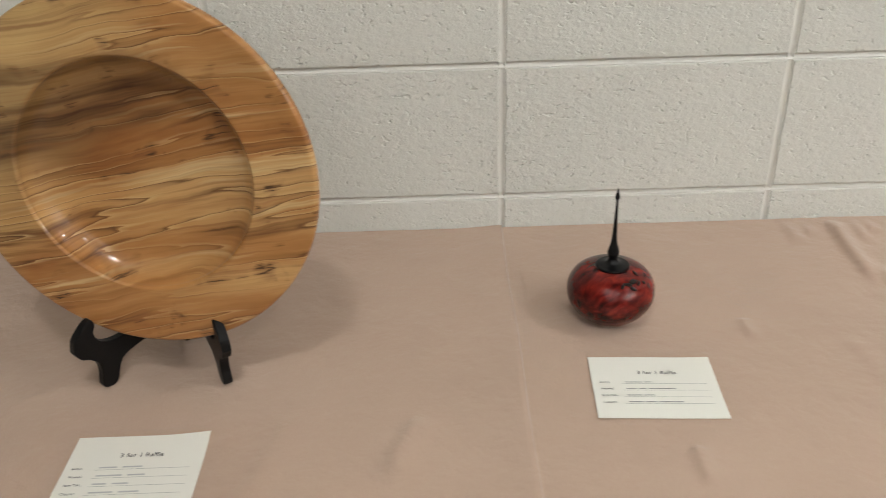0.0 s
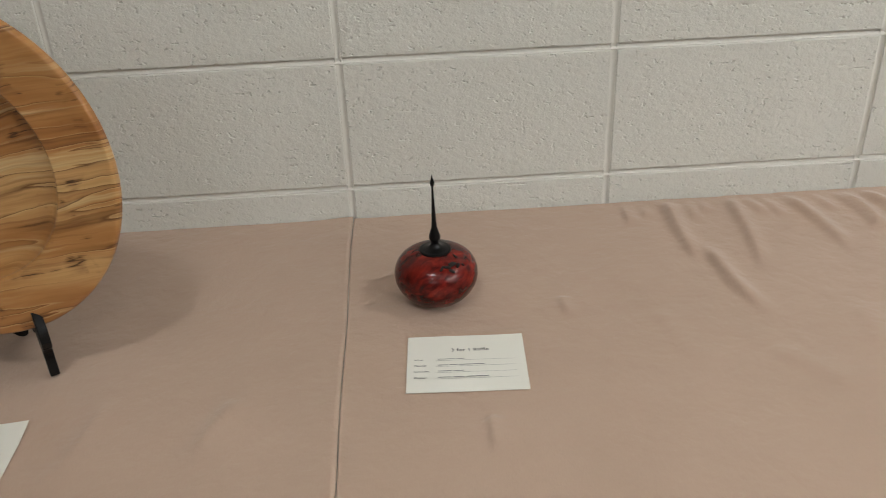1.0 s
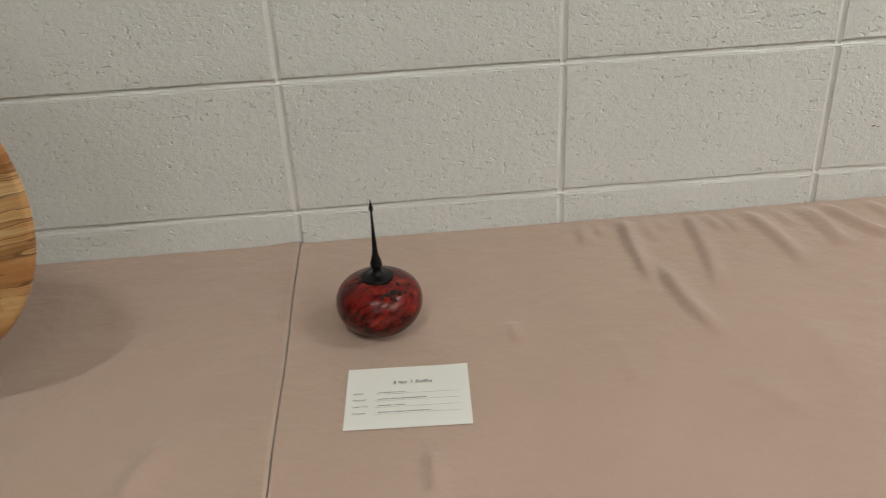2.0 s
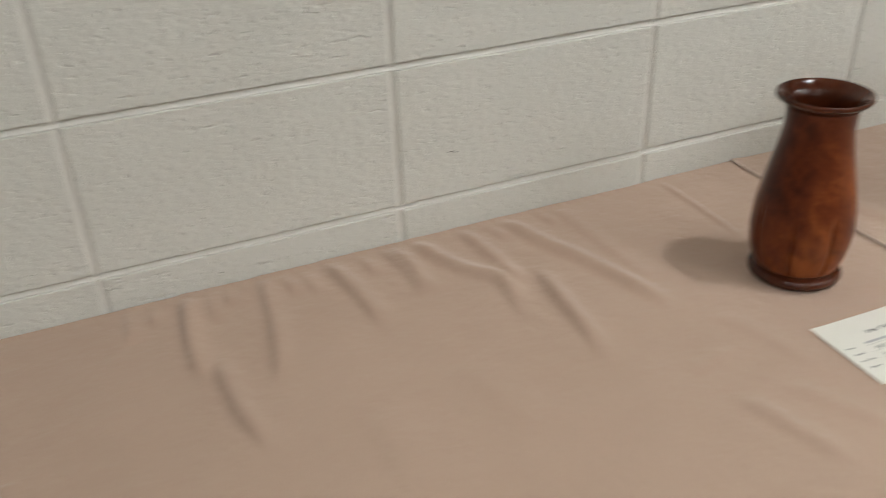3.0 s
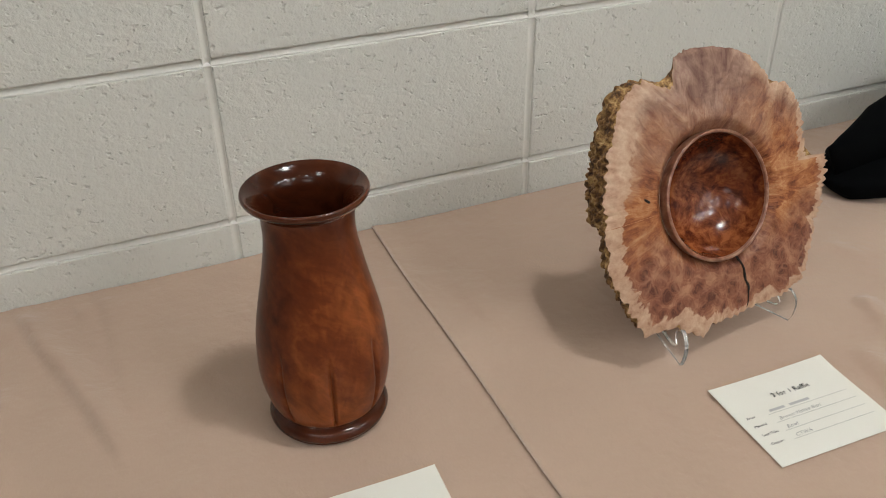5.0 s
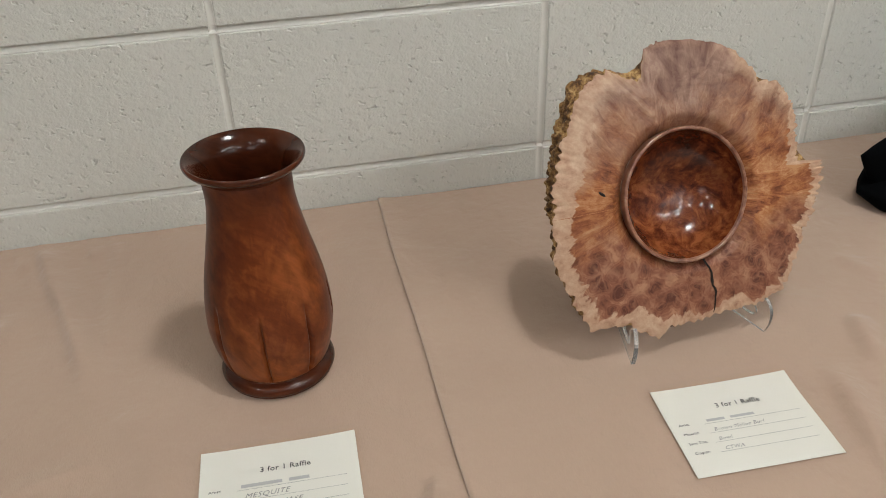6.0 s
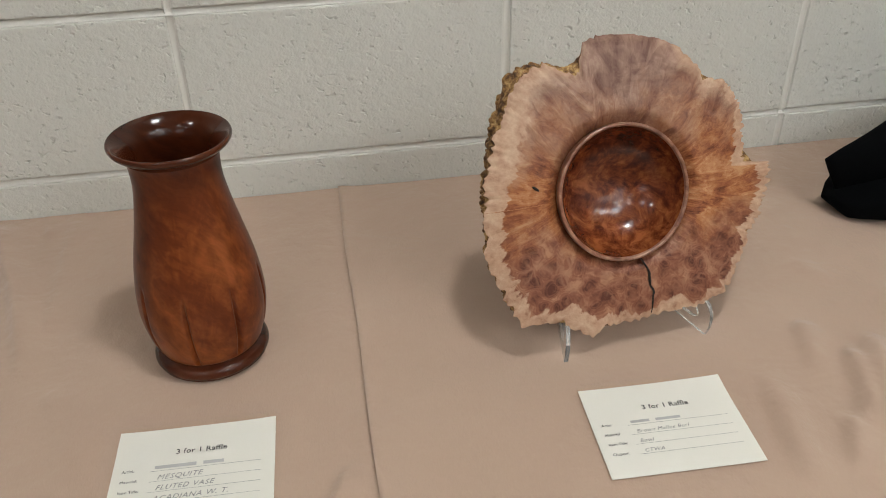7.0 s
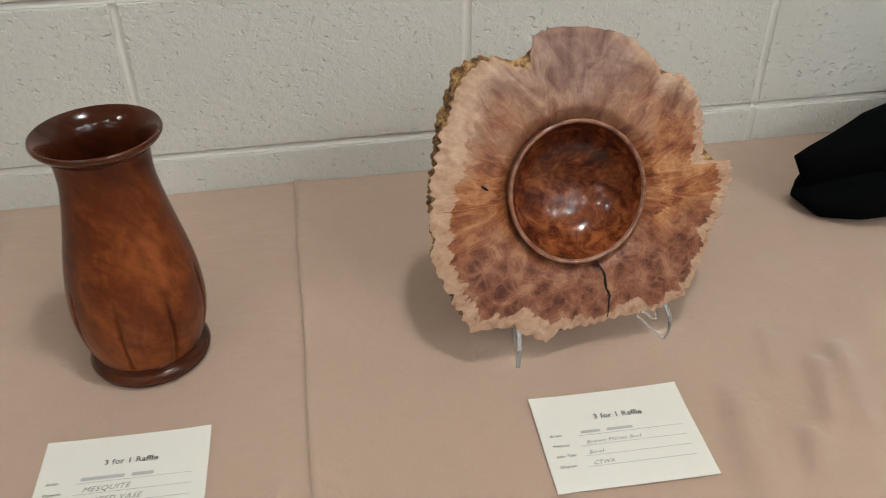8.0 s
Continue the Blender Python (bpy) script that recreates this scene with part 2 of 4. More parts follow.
def burl_face():
    """Burl: soft grey-pink above, orange radial streaks round the cup, dark eyes in a paler net below, pale wood at the edge (UV v is 1 there)."""
    m = Nodes("burl_face", 0.38, Coat_Weight=0.05, Coat_Roughness=0.22, Specular_IOR_Level=0.22)
    obj = m.coords("Object")
    uv = m.split(m.coords("UV"))
    warped = m.warp(m.warp(obj, 14, 0.026, 3), 60, 0.008, 2)
    ang = m.math("MULTIPLY", uv[0], 6.2832)
    ring = m.join(m.math("COSINE", ang), m.math("SINE", ang), m.math("MULTIPLY", uv[1], 0.6))
    ring = m.warp(m.warp(ring, 2.2, 0.5, 3), 9, 0.12, 3)
    streak = m.noise(ring, 7, 8, 0.74, 0.4)
    feather = m.noise(m.warp(ring, 3.0, 0.35, 2), 3.4, 5, 0.58, 1.2)
    figure = m.noise(warped, 44, 7, 0.72, 0.25)
    # eyes: dark centres and a ring in each, paler wood between them
    eyes = m.add("ShaderNodeTexVoronoi", Scale=66.0)
    m.link(m.warp(warped, 38, 0.016, 2), eyes.inputs["Vector"])
    small = m.add("ShaderNodeTexVoronoi", Scale=105.0)
    m.link(warped, small.inputs["Vector"])
    ripple = m.math("SINE", m.math("MULTIPLY", eyes.outputs["Distance"], 34))
    eyed = m.math("ADD", m.math("MULTIPLY", eyes.outputs["Distance"], 0.46), m.math("ADD", m.math("MULTIPLY", small.outputs["Distance"], 0.20), m.math("MULTIPLY", ripple, 0.045)))
    eyed = m.math("ADD", eyed, m.math("ADD", 0.05, m.math("MULTIPLY", m.math("SUBTRACT", figure, 0.5), 1.05)))
    rich = m.ramp(eyed, [(0.14, (0.100, 0.031, 0.019)), (0.30, (0.185, 0.066, 0.039)), (0.47, (0.270, 0.112, 0.064)), (0.66, (0.41, 0.205, 0.122))])
    net = m.add("ShaderNodeTexVoronoi", Scale=62.0, feature="DISTANCE_TO_EDGE")
    m.link(m.warp(warped, 90, 0.010, 3), net.inputs["Vector"])
    rich = m.mix(m.math("MULTIPLY", m.ramp(net.outputs["Distance"], [(0.02, 0.55), (0.14, 0.0)]), m.ramp(m.noise(obj, 40, 3), [(0.42, 0.0), (0.60, 1.0)])), rich, (0.36, 0.175, 0.105))
    glow_wood = m.math("ADD", m.math("MULTIPLY", streak, 0.66), m.math("MULTIPLY", figure, 0.34))
    warm = m.ramp(glow_wood, [(0.38, (0.110, 0.028, 0.011)), (0.45, (0.25, 0.078, 0.029)), (0.52, (0.39, 0.150, 0.058)), (0.60, (0.52, 0.27, 0.130))])
    smudge = m.noise(m.warp(obj, 18, 0.05, 3), 24, 5, 0.6, 1.5)
    soft = m.math("ADD", m.math("MULTIPLY", streak, 0.28), m.math("ADD", m.math("MULTIPLY", feather, 0.32), m.math("MULTIPLY", smudge, 0.40)))
    grey = m.ramp(soft, [(0.40, (0.150, 0.074, 0.055)), (0.46, (0.235, 0.130, 0.097)), (0.525, (0.335, 0.200, 0.150)), (0.60, (0.48, 0.315, 0.235))])
    height = m.math("ADD", m.split(obj)[1], m.math("MULTIPLY", m.math("SUBTRACT", m.noise(obj, 16, 4, 0.65), 0.5), 0.15))
    upper = m.ramp(m.math("MULTIPLY", height, 4.0), [(0.10, 0.0), (0.42, 1.0)])
    lower = m.ramp(m.math("MULTIPLY", height, -4.0), [(0.06, 0.0), (0.24, 1.0)])
    colour = m.mix(lower, m.mix(upper, warm, grey), rich)
    # pale sapwood: broad on one side, a scalloped band below, none along the sawn top
    band = m.ramp(uv[0], [(0.0, 0.63), (0.12, 0.60), (0.25, 0.58), (0.38, 0.55), (0.50, 0.58), (0.60, 0.57), (0.67, 0.53), (0.695, 0.30), (0.77, 0.30), (0.82, 0.56), (0.90, 0.67), (1.0, 0.63)])
    wob = m.math("ADD", m.math("MULTIPLY", m.math("SUBTRACT", m.noise(ring, 3.6, 3, 0.55), 0.5), 0.30), m.math("MULTIPLY", m.math("SUBTRACT", streak, 0.5), 0.09))
    rim = m.math("ADD", m.math("ADD", uv[1], wob), m.math("SUBTRACT", band, 0.5))
    crisp = m.ramp(rim, [(0.985, 0.0), (1.0, 0.92)])
    feathered = m.ramp(rim, [(0.88, 0.0), (1.05, 0.92)])
    sap = m.ramp(m.math("ADD", m.math("MULTIPLY", m.noise(warped, 80, 5, 0.7), 0.6), m.math("MULTIPLY", streak, 0.4)), [(0.34, (0.27, 0.135, 0.082)), (0.45, (0.47, 0.29, 0.195)), (0.62, (0.62, 0.44, 0.31))])
    m.colour(m.mix(m.mix(upper, crisp, feathered), colour, sap))
    m.bump((figure, 0.0003), (streak, 0.0003))
    return m.mat


def burl_cup():
    """Dark polished burl of the hollow, the lip's shade put into its colour: redder and lighter towards the bottom."""
    m = Nodes("burl_polished", 0.22, Coat_Weight=0.30, Coat_Roughness=0.05, Specular_IOR_Level=0.30)
    obj = m.coords("Object")
    warped = m.warp(m.warp(obj, 12, 0.035, 3), 60, 0.010, 3)
    figure = m.noise(warped, 40, 7, 0.70, 0.7)
    fibres = m.noise(m.warp(obj, 30, 0.02, 3), 130, 4, 0.6)
    # painted shading: darkens the upper hollow, brightens the lower
    lip_shade = m.math("MULTIPLY", m.split(obj)[1], -0.9)
    mottle = m.math("ADD", m.math("ADD", m.math("MULTIPLY", figure, 0.78), m.math("MULTIPLY", fibres, 0.22)), lip_shade)
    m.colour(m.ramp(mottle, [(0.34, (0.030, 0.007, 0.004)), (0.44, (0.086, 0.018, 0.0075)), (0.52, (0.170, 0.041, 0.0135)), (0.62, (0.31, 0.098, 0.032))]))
    m.bump((figure, 0.0001))
    return m.mat


def burl_lip():
    m = Nodes("burl_lip", 0.28, Coat_Weight=0.15, Coat_Roughness=0.08)
    obj = m.coords("Object")
    m.colour(m.ramp(m.noise(m.warp(obj, 30, 0.02, 2), 70, 5, 0.65), [(0.36, (0.15, 0.055, 0.032)), (0.50, (0.28, 0.125, 0.078)), (0.64, (0.40, 0.22, 0.145))]))
    return m.mat


def bark_rough():
    m = Nodes("burl_bark", 0.80)
    obj = m.coords("Object")
    m.colour(m.ramp(m.noise(obj, 95, 4, 0.7), [(0.34, (0.028, 0.012, 0.005)), (0.45, (0.140, 0.064, 0.021)), (0.54, (0.32, 0.175, 0.060)), (0.64, (0.54, 0.35, 0.145))]))
    m.bump((m.noise(obj, 190, 4, 0.7), 0.0016))
    return m.mat


def mesquite(name, dark):
    m = Nodes(name, 0.17 if dark else 0.33, Coat_Weight=0.18 if dark else 0.07, Coat_Roughness=0.08, Specular_IOR_Level=0.28 if dark else 0.20)
    obj = m.coords("Object", (1, 1, 1), (0, 48, 15))
    warped = m.warp(m.warp(obj, 7, 0.06, 3), 40, 0.008, 2)
    xyz = m.split(warped)
    along = m.join(xyz[0], xyz[1], m.math("MULTIPLY", xyz[2], 0.30))
    broad = m.math("ADD", m.math("MULTIPLY", m.noise(along, 12, 3, 0.5, 0.3), 0.70), m.math("MULTIPLY", m.noise(m.join(xyz[0], xyz[1], m.math("MULTIPLY", xyz[2], 0.16)), 75, 4, 0.58), 0.30))
    fine = m.noise(m.join(xyz[0], xyz[1], m.math("MULTIPLY", xyz[2], 0.12)), 330, 3, 0.6)
    if dark:
        colour = m.ramp(broad, [(0.36, (0.018, 0.0040, 0.0018)), (0.64, (0.088, 0.0205, 0.0072))])
    else:
        # growth bands and a feathered figure; light on the lower body painted in, darker towards the neck
        bands = m.math("SINE", m.math("MULTIPLY", m.noise(along, 9, 4, 0.6), 70))
        plume = m.noise(m.warp(m.coords("Object", (1, 1, 0.45)), 22, 0.03, 3), 75, 5, 0.66, 0.6)
        height = m.split(m.coords("Object"))[2]
        mixed = m.math("SUBTRACT", m.math("ADD", m.math("MULTIPLY", broad, 0.80), m.math("ADD", m.math("MULTIPLY", plume, 0.20), m.math("MULTIPLY", bands, 0.016))), m.math("MULTIPLY", m.math("SUBTRACT", height, 0.095), 0.95))
        colour = m.ramp(mixed, [(0.37, (0.040, 0.0082, 0.0036)), (0.46, (0.090, 0.0182, 0.0060)), (0.55, (0.156, 0.0355, 0.0100)), (0.65, (0.300, 0.083, 0.0215))])
    colour = m.mix(m.ramp(fine, [(0.4, 0.18), (0.6, 0.0)]), colour, (0.07, 0.015, 0.004))
    m.colour(colour)
    m.bump((fine, 0.0001))
    return m.mat


def dyed_red():
    """Red-dyed curly wood with dark slanting streaks under gloss."""
    m = Nodes("red_dyed_maple", 0.24, Coat_Weight=0.08, Coat_Roughness=0.08, Specular_IOR_Level=0.30)
    obj = m.coords("Object", (1, 1, 1), (20, 38, 0))
    warped = m.warp(obj, 28, 0.022, 3)
    xyz = m.split(warped)
    curl = m.noise(m.join(m.math("MULTIPLY", xyz[0], 0.14), xyz[1], xyz[2]), 95, 4, 0.58, 0.3)
    broad = m.noise(warped, 24, 3)
    mixed = m.math("ADD", m.math("MULTIPLY", curl, 0.62), m.math("MULTIPLY", broad, 0.38))
    m.colour(m.ramp(mixed, [(0.36, (0.010, 0.001, 0.001)), (0.46, (0.060, 0.0035, 0.0025)), (0.55, (0.145, 0.008, 0.005)), (0.66, (0.30, 0.021, 0.011))]))
    m.bump((curl, 0.0003))
    return m.mat


def plain(name, colour, roughness, scale=60, spread=0.12, bump=0.0002, **inputs):
    m = Nodes(name, roughness, colour, **inputs)
    pos = m.coords("World")
    n = m.noise(pos, scale, 4)
    m.colour(m.mix(n, tuple(c * (1 - spread) for c in colour), tuple(c * (1 + spread) for c in colour)))
    m.bump((n, bump))
    return m.mat


def glow(name, colour, strength):
    m = bpy.data.materials.new(name)
    m.use_nodes = True
    b = m.node_tree.nodes["Principled BSDF"]
    b.inputs["Base Color"].default_value = (0.8, 0.8, 0.8, 1)
    b.inputs["Emission Color"].default_value = colour
    b.inputs["Emission Strength"].default_value = strength
    return m


BLOCK, MORTAR, CLOTH = block_paint(), mortar_paint(), cloth_fabric()
MAPLE, BURL, BURL_IN, BURL_LIP, BARK = maple_spalted(), burl_face(), burl_cup(), burl_lip(), bark_rough()
VASE, VASE_DARK, RED = mesquite("mesquite", False), mesquite("mesquite_dark", True), dyed_red()
EBONY = plain("black_turned_wood", (0.004, 0.0036, 0.004), 0.30, 200, 0.3, 0.0001, Specular_IOR_Level=0.2)
EASEL_BLACK = plain("black_lacquer", (0.005, 0.0045, 0.0045), 0.45, 90, 0.3, 0.0003, Specular_IOR_Level=0.2)
BLACK_CLOTH = plain("black_felt", (0.0025, 0.0028, 0.0032), 0.95, 500, 0.4, 0.0004, Specular_IOR_Level=0.03)
PAPER = plain("card_paper", (0.80, 0.785, 0.715), 0.75, 900, 0.015, 0.00004)
INK = plain("black_print", (0.03, 0.03, 0.032), 0.7)
PENCIL = plain("pencil_grey", (0.22, 0.22, 0.22), 0.7)
RULE = plain("grey_rule", (0.30, 0.30, 0.30), 0.7)
NAME_BAR = plain("faint_pencil", (0.50, 0.50, 0.49), 0.7)
CRACK = plain("crack_dark", (0.012, 0.006, 0.004), 0.9)
ACRYLIC = Nodes("clear_acrylic", 0.02, (0.97, 0.985, 0.985), Transmission_Weight=1.0, IOR=1.49).mat
ACRYLIC_EDGE = Nodes("acrylic_cut_edge", 0.10, (0.93, 0.95, 0.95), Transmission_Weight=0.85, IOR=1.49).mat
FLOOR = plain("floor_tile", (0.30, 0.28, 0.245), 0.4, 8, 0.15, 0.0003)
CEILING = plain("ceiling_board", (0.78, 0.77, 0.74), 0.9, 120, 0.06, 0.0008)
PLASTER = plain("plain_wall_paint", (0.52, 0.50, 0.46), 0.6, 20, 0.05, 0.0004)
TABLE_TOP = plain("grey_table_laminate", (0.42, 0.41, 0.39), 0.5)
METAL = plain("grey_steel", (0.25, 0.25, 0.26), 0.4, Metallic=0.8)
LENS_NEAR = glow("lens_near_wall", LAMP_COLOUR, LAMP * 1.05)
LENS_MID = glow("lens_mid", LAMP_COLOUR, LAMP * 0.72)
LENS_ROW = glow("lens_row", LAMP_COLOUR, LAMP * 0.42)
TUBE = glow("tube_diffuser", LAMP_COLOUR, LAMP * 0.40)
PANEL = glow("panel_diffuser", LAMP_COLOUR, LAMP * 0.018)

# ---- room ----
X0, X1, Y0, HEIGHT = -7 * BW, 12 * BW, -9.0, 13 * BH
tagged(part("floor", box(bmesh.new(), X0 - 0.2, X1 + 0.2, Y0 - 0.2, 0.2, -0.1, 0.0), FLOOR, smooth=False), "plain pale grey floor under the tables", "floor", kind="structure")
tagged(part("ceiling", box(bmesh.new(), X0 - 0.2, X1 + 0.2, Y0 - 0.2, 0.2, HEIGHT, HEIGHT + 0.1), CEILING, smooth=False), "off-white ceiling with round recessed downlights", "ceiling", kind="structure")
tagged(part("wall_south", box(bmesh.new(), X0 - 0.2, X1 + 0.2, Y0 - 0.2, Y0, 0, HEIGHT), PLASTER, smooth=False), "plain painted wall across the room", "wall", kind="structure")
tagged(part("wall_west", box(bmesh.new(), X0 - 0.2, X0, Y0, 0.2, 0, HEIGHT), PLASTER, smooth=False), "plain painted side wall", "wall", kind="structure")
tagged(part("wall_east", box(bmesh.new(), X1, X1 + 0.2, Y0, 0.2, 0, HEIGHT), PLASTER, smooth=False), "plain painted side wall", "wall", kind="structure")


def ceiling_light(x, y, lens):
    """A round recessed downlight: trim ring and glowing lens."""
    thing = empty("ceiling_light", pose(x, y, HEIGHT), "round white ceiling downlight with a bright lens", "ceiling light", "ceiling lights")
    ring = lathe("trim_ring", [(0.091, -0.004), (0.095, -0.012), (0.109, -0.010), (0.115, -0.001)], CEILING, thing, segments=48)
    bm = bmesh.new()
    bmesh.ops.create_cone(bm, cap_ends=True, segments=48, radius1=0.09, radius2=0.09, depth=0.004, matrix=pose(0, 0, -0.004))
    part("lens", bm, lens, ring, "glowing white lens", smooth=False)
    return thing


def strip_light(x0, x1, y):
    """A long narrow ceiling fixture: white tray and glowing diffuser."""
    thing = empty("strip_light", pose((x0 + x1) / 2, y, HEIGHT), "long narrow white ceiling strip light, lit", "ceiling light", "strip lights in the ceiling")
    w = (x1 - x0) / 2
    part("tray", box(bmesh.new(), -w - 0.01, w + 0.01, -0.055, 0.055, -0.030, -0.001, 0.004), CEILING, thing, smooth=False)
    part("diffuser", box(bmesh.new(), -w, w, -0.024, 0.024, -0.044, -0.031, 0.004), TUBE, thing, "glowing white diffuser", smooth=False)
    return thing


def panel_light(x0, x1, y0, y1):
    """A wide luminous ceiling panel in a flat frame."""
    thing = empty("panel_light", pose((x0 + x1) / 2, (y0 + y1) / 2, HEIGHT), "wide softly glowing white ceiling panel, out of view", "ceiling light", "panels in the ceiling")
    w, h = (x1 - x0) / 2, (y1 - y0) / 2
    part("frame", box(bmesh.new(), -w - 0.03, w + 0.03, -h - 0.03, h + 0.03, -0.018, -0.001, 0.004), CEILING, thing, smooth=False)
    part("diffuser", box(bmesh.new(), -w, w, -h, h, -0.024, -0.019), PANEL, thing, "softly glowing diffuser", smooth=False)
    return thing


ceiling_light(1.74, -0.74, LENS_NEAR)
ceiling_light(-0.27, -1.36, LENS_MID)
row_light = ceiling_light(2.47, -2.15, LENS_ROW)
# the last two are unseen extras that fill the left end
for lx, ly in ((3.42, -2.15), (1.77, -2.74), (2.50, -2.81), (1.80, -3.61), (0.55, -2.15), (-0.60, -2.80)):
    copy_thing(row_light, pose(lx, ly, HEIGHT))
for x0, x1 in ((2.34, 2.92), (2.97, 3.55), (3.60, 4.18)):
    strip_light(x0, x1, -2.45)
strip_light(2.42, 3.02, -3.50)
panel_light(2.70, 4.70, -5.60, -3.80)
# second panel is added only as soft fill for the left side
panel_light(-1.20, 0.40, -5.40, -4.00)


# ---- tables and cloths ----
DEPTH = 0.77


def folding_table(x0, x1):
    thing = empty("folding_table", pose((x0 + x1) / 2, -DEPTH / 2, 0), "folding table hidden under a tan tablecloth", "table", "tables along the wall")
    w = (x1 - x0) / 2 - 0.01
    part("tabletop", box(bmesh.new(), -w, w, -DEPTH / 2 + 0.012, DEPTH / 2 - 0.012, 0.7295, 0.7575, 0.004), TABLE_TOP, thing, smooth=False)
    for sx in (-1, 1):
        for sy in (-1, 1):
            part("leg", box(bmesh.new(), sx * (w - 0.15) - 0.014, sx * (w - 0.15) + 0.014, sy * 0.3 - 0.014, sy * 0.3 + 0.014, 0, 0.7293, 0.003), METAL, thing, smooth=False)
    return thing


TABLES = ((-1.80, -0.003), (0.001, 1.394), (1.398, 3.2))
for x0, x1 in TABLES:
    folding_table(x0, x1)

# Folds of the cloth: points on the table, half width, height.
FOLDS = (
    (((0.821, 0.000), (0.837, -0.071), (0.862, -0.121), (0.890, -0.153), (0.885, -0.207), (0.877, -0.261)), 0.013, 0.0062),
    (((0.894, 0.000), (0.905, -0.090), (0.909, -0.143), (0.917, -0.185)), 0.012, 0.0050),
    (((0.960, 0.000), (0.986, -0.096), (1.010, -0.154), (1.029, -0.219), (1.046, -0.280), (1.055, -0.333)), 0.014, 0.0062),
    (((0.950, -0.136), (0.941, -0.195), (0.936, -0.240), (0.932, -0.285), (0.926, -0.332), (0.921, -0.375)), 0.012, 0.0058),
    (((0.790, 0.000), (0.798, -0.103), (0.788, -0.148)), 0.013, 0.0036),
    (((1.055, 0.000), (1.064, -0.189), (1.069, -0.256)), 0.013, 0.0022),
    (((0.503, 0.000), (0.493, -0.113), (0.495, -0.204)), 0.012, 0.0056),
    (((0.516, -0.139), (0.518, -0.227), (0.525, -0.282), (0.545, -0.357)), 0.012, 0.0055),
    (((0.605, 0.000), (0.592, -0.136), (0.572, -0.245)), 0.012, 0.0046),
    (((0.628, 0.000), (0.639, -0.074)), 0.010, 0.0036),
    (((0.692, 0.000), (0.710, -0.107), (0.717, -0.205)), 0.013, 0.0052),
    (((0.775, 0.000), (0.788, -0.089), (0.782, -0.143)), 0.011, 0.0030),
    (((0.433, 0.000), (0.428, -0.088)), 0.012, 0.0034),
    (((0.462, 0.000), (0.456, -0.065)), 0.009, 0.0026),
    (((0.535, 0.000), (0.529, -0.090)), 0.009, 0.0030),
    (((0.560, 0.000), (0.552, -0.060)), 0.009, 0.0026),
    (((0.655, 0.000), (0.667, -0.090)), 0.009, 0.0028),
    (((0.738, 0.000), (0.750, -0.080)), 0.009, 0.0028),
    (((0.935, 0.000), (0.947, -0.070)), 0.009, 0.0026),
    (((1.020, 0.000), (1.032, -0.060)), 0.009, 0.0022),
    (((1.246, 0.000), (1.247, -0.120), (1.242, -0.230)), 0.005, 0.0024),
    (((1.380, -0.482), (1.359, -0.534), (1.347, -0.565), (1.352, -0.604)), 0.013, 0.0046),
    (((1.010, -0.462), (1.025, -0.526), (1.037, -0.566), (1.052, -0.610)), 0.013, 0.0040),
    (((0.990, -0.424), (1.030, -0.416), (1.075, -0.402)), 0.010, 0.0018),
    (((1.080, -0.330), (1.110, -0.400), (1.130, -0.500)), 0.016, 0.0020),
    (((1.066, -0.470), (1.100, -0.540), (1.140, -0.600)), 0.014, 0.0024),
    (((0.284, -0.265), (0.286, -0.320)), 0.008, 0.0026),
    (((0.166, -0.495), (0.165, -0.565)), 0.010, 0.0030),
    (((-0.114, -0.435), (-0.139, -0.485), (-0.151, -0.555)), 0.014, 0.0030),
    (((-0.26, -0.42), (-0.30, -0.58)), 0.014, 0.0018),
    (((0.508, -0.405), (0.586, -0.505)), 0.018, 0.0022),
    (((0.766, -0.285), (0.806, -0.445)), 0.022, 0.0020),
    (((0.660, -0.315), (0.645, -0.485)), 0.022, 0.0020),
    (((0.40, -0.30), (0.42, -0.45)), 0.018, 0.0016),
    (((1.792, -0.430), (1.776, -0.515), (1.769, -0.555), (1.764, -0.620)), 0.016, 0.0057),
    (((1.892, -0.420), (1.870, -0.490), (1.850, -0.540)), 0.014, 0.0068),
    (((1.925, -0.400), (1.895, -0.490), (1.868, -0.570)), 0.014, 0.0074),
    (((1.862, -0.375), (1.837, -0.462)), 0.012, 0.0049),
    (((1.840, -0.512), (1.808, -0.590)), 0.012, 0.0046),
    (((2.000, -0.330), (1.950, -0.420)), 0.014, 0.0034),
    (((1.990, -0.440), (1.930, -0.560)), 0.014, 0.0038),
    (((1.905, -0.270), (1.935, -0.330)), 0.012, 0.0024),
    (((1.512, -0.585), (1.482, -0.685)), 0.014, 0.0026),
    (((1.440, -0.130), (1.475, -0.300)), 0.020, 0.0018),
)


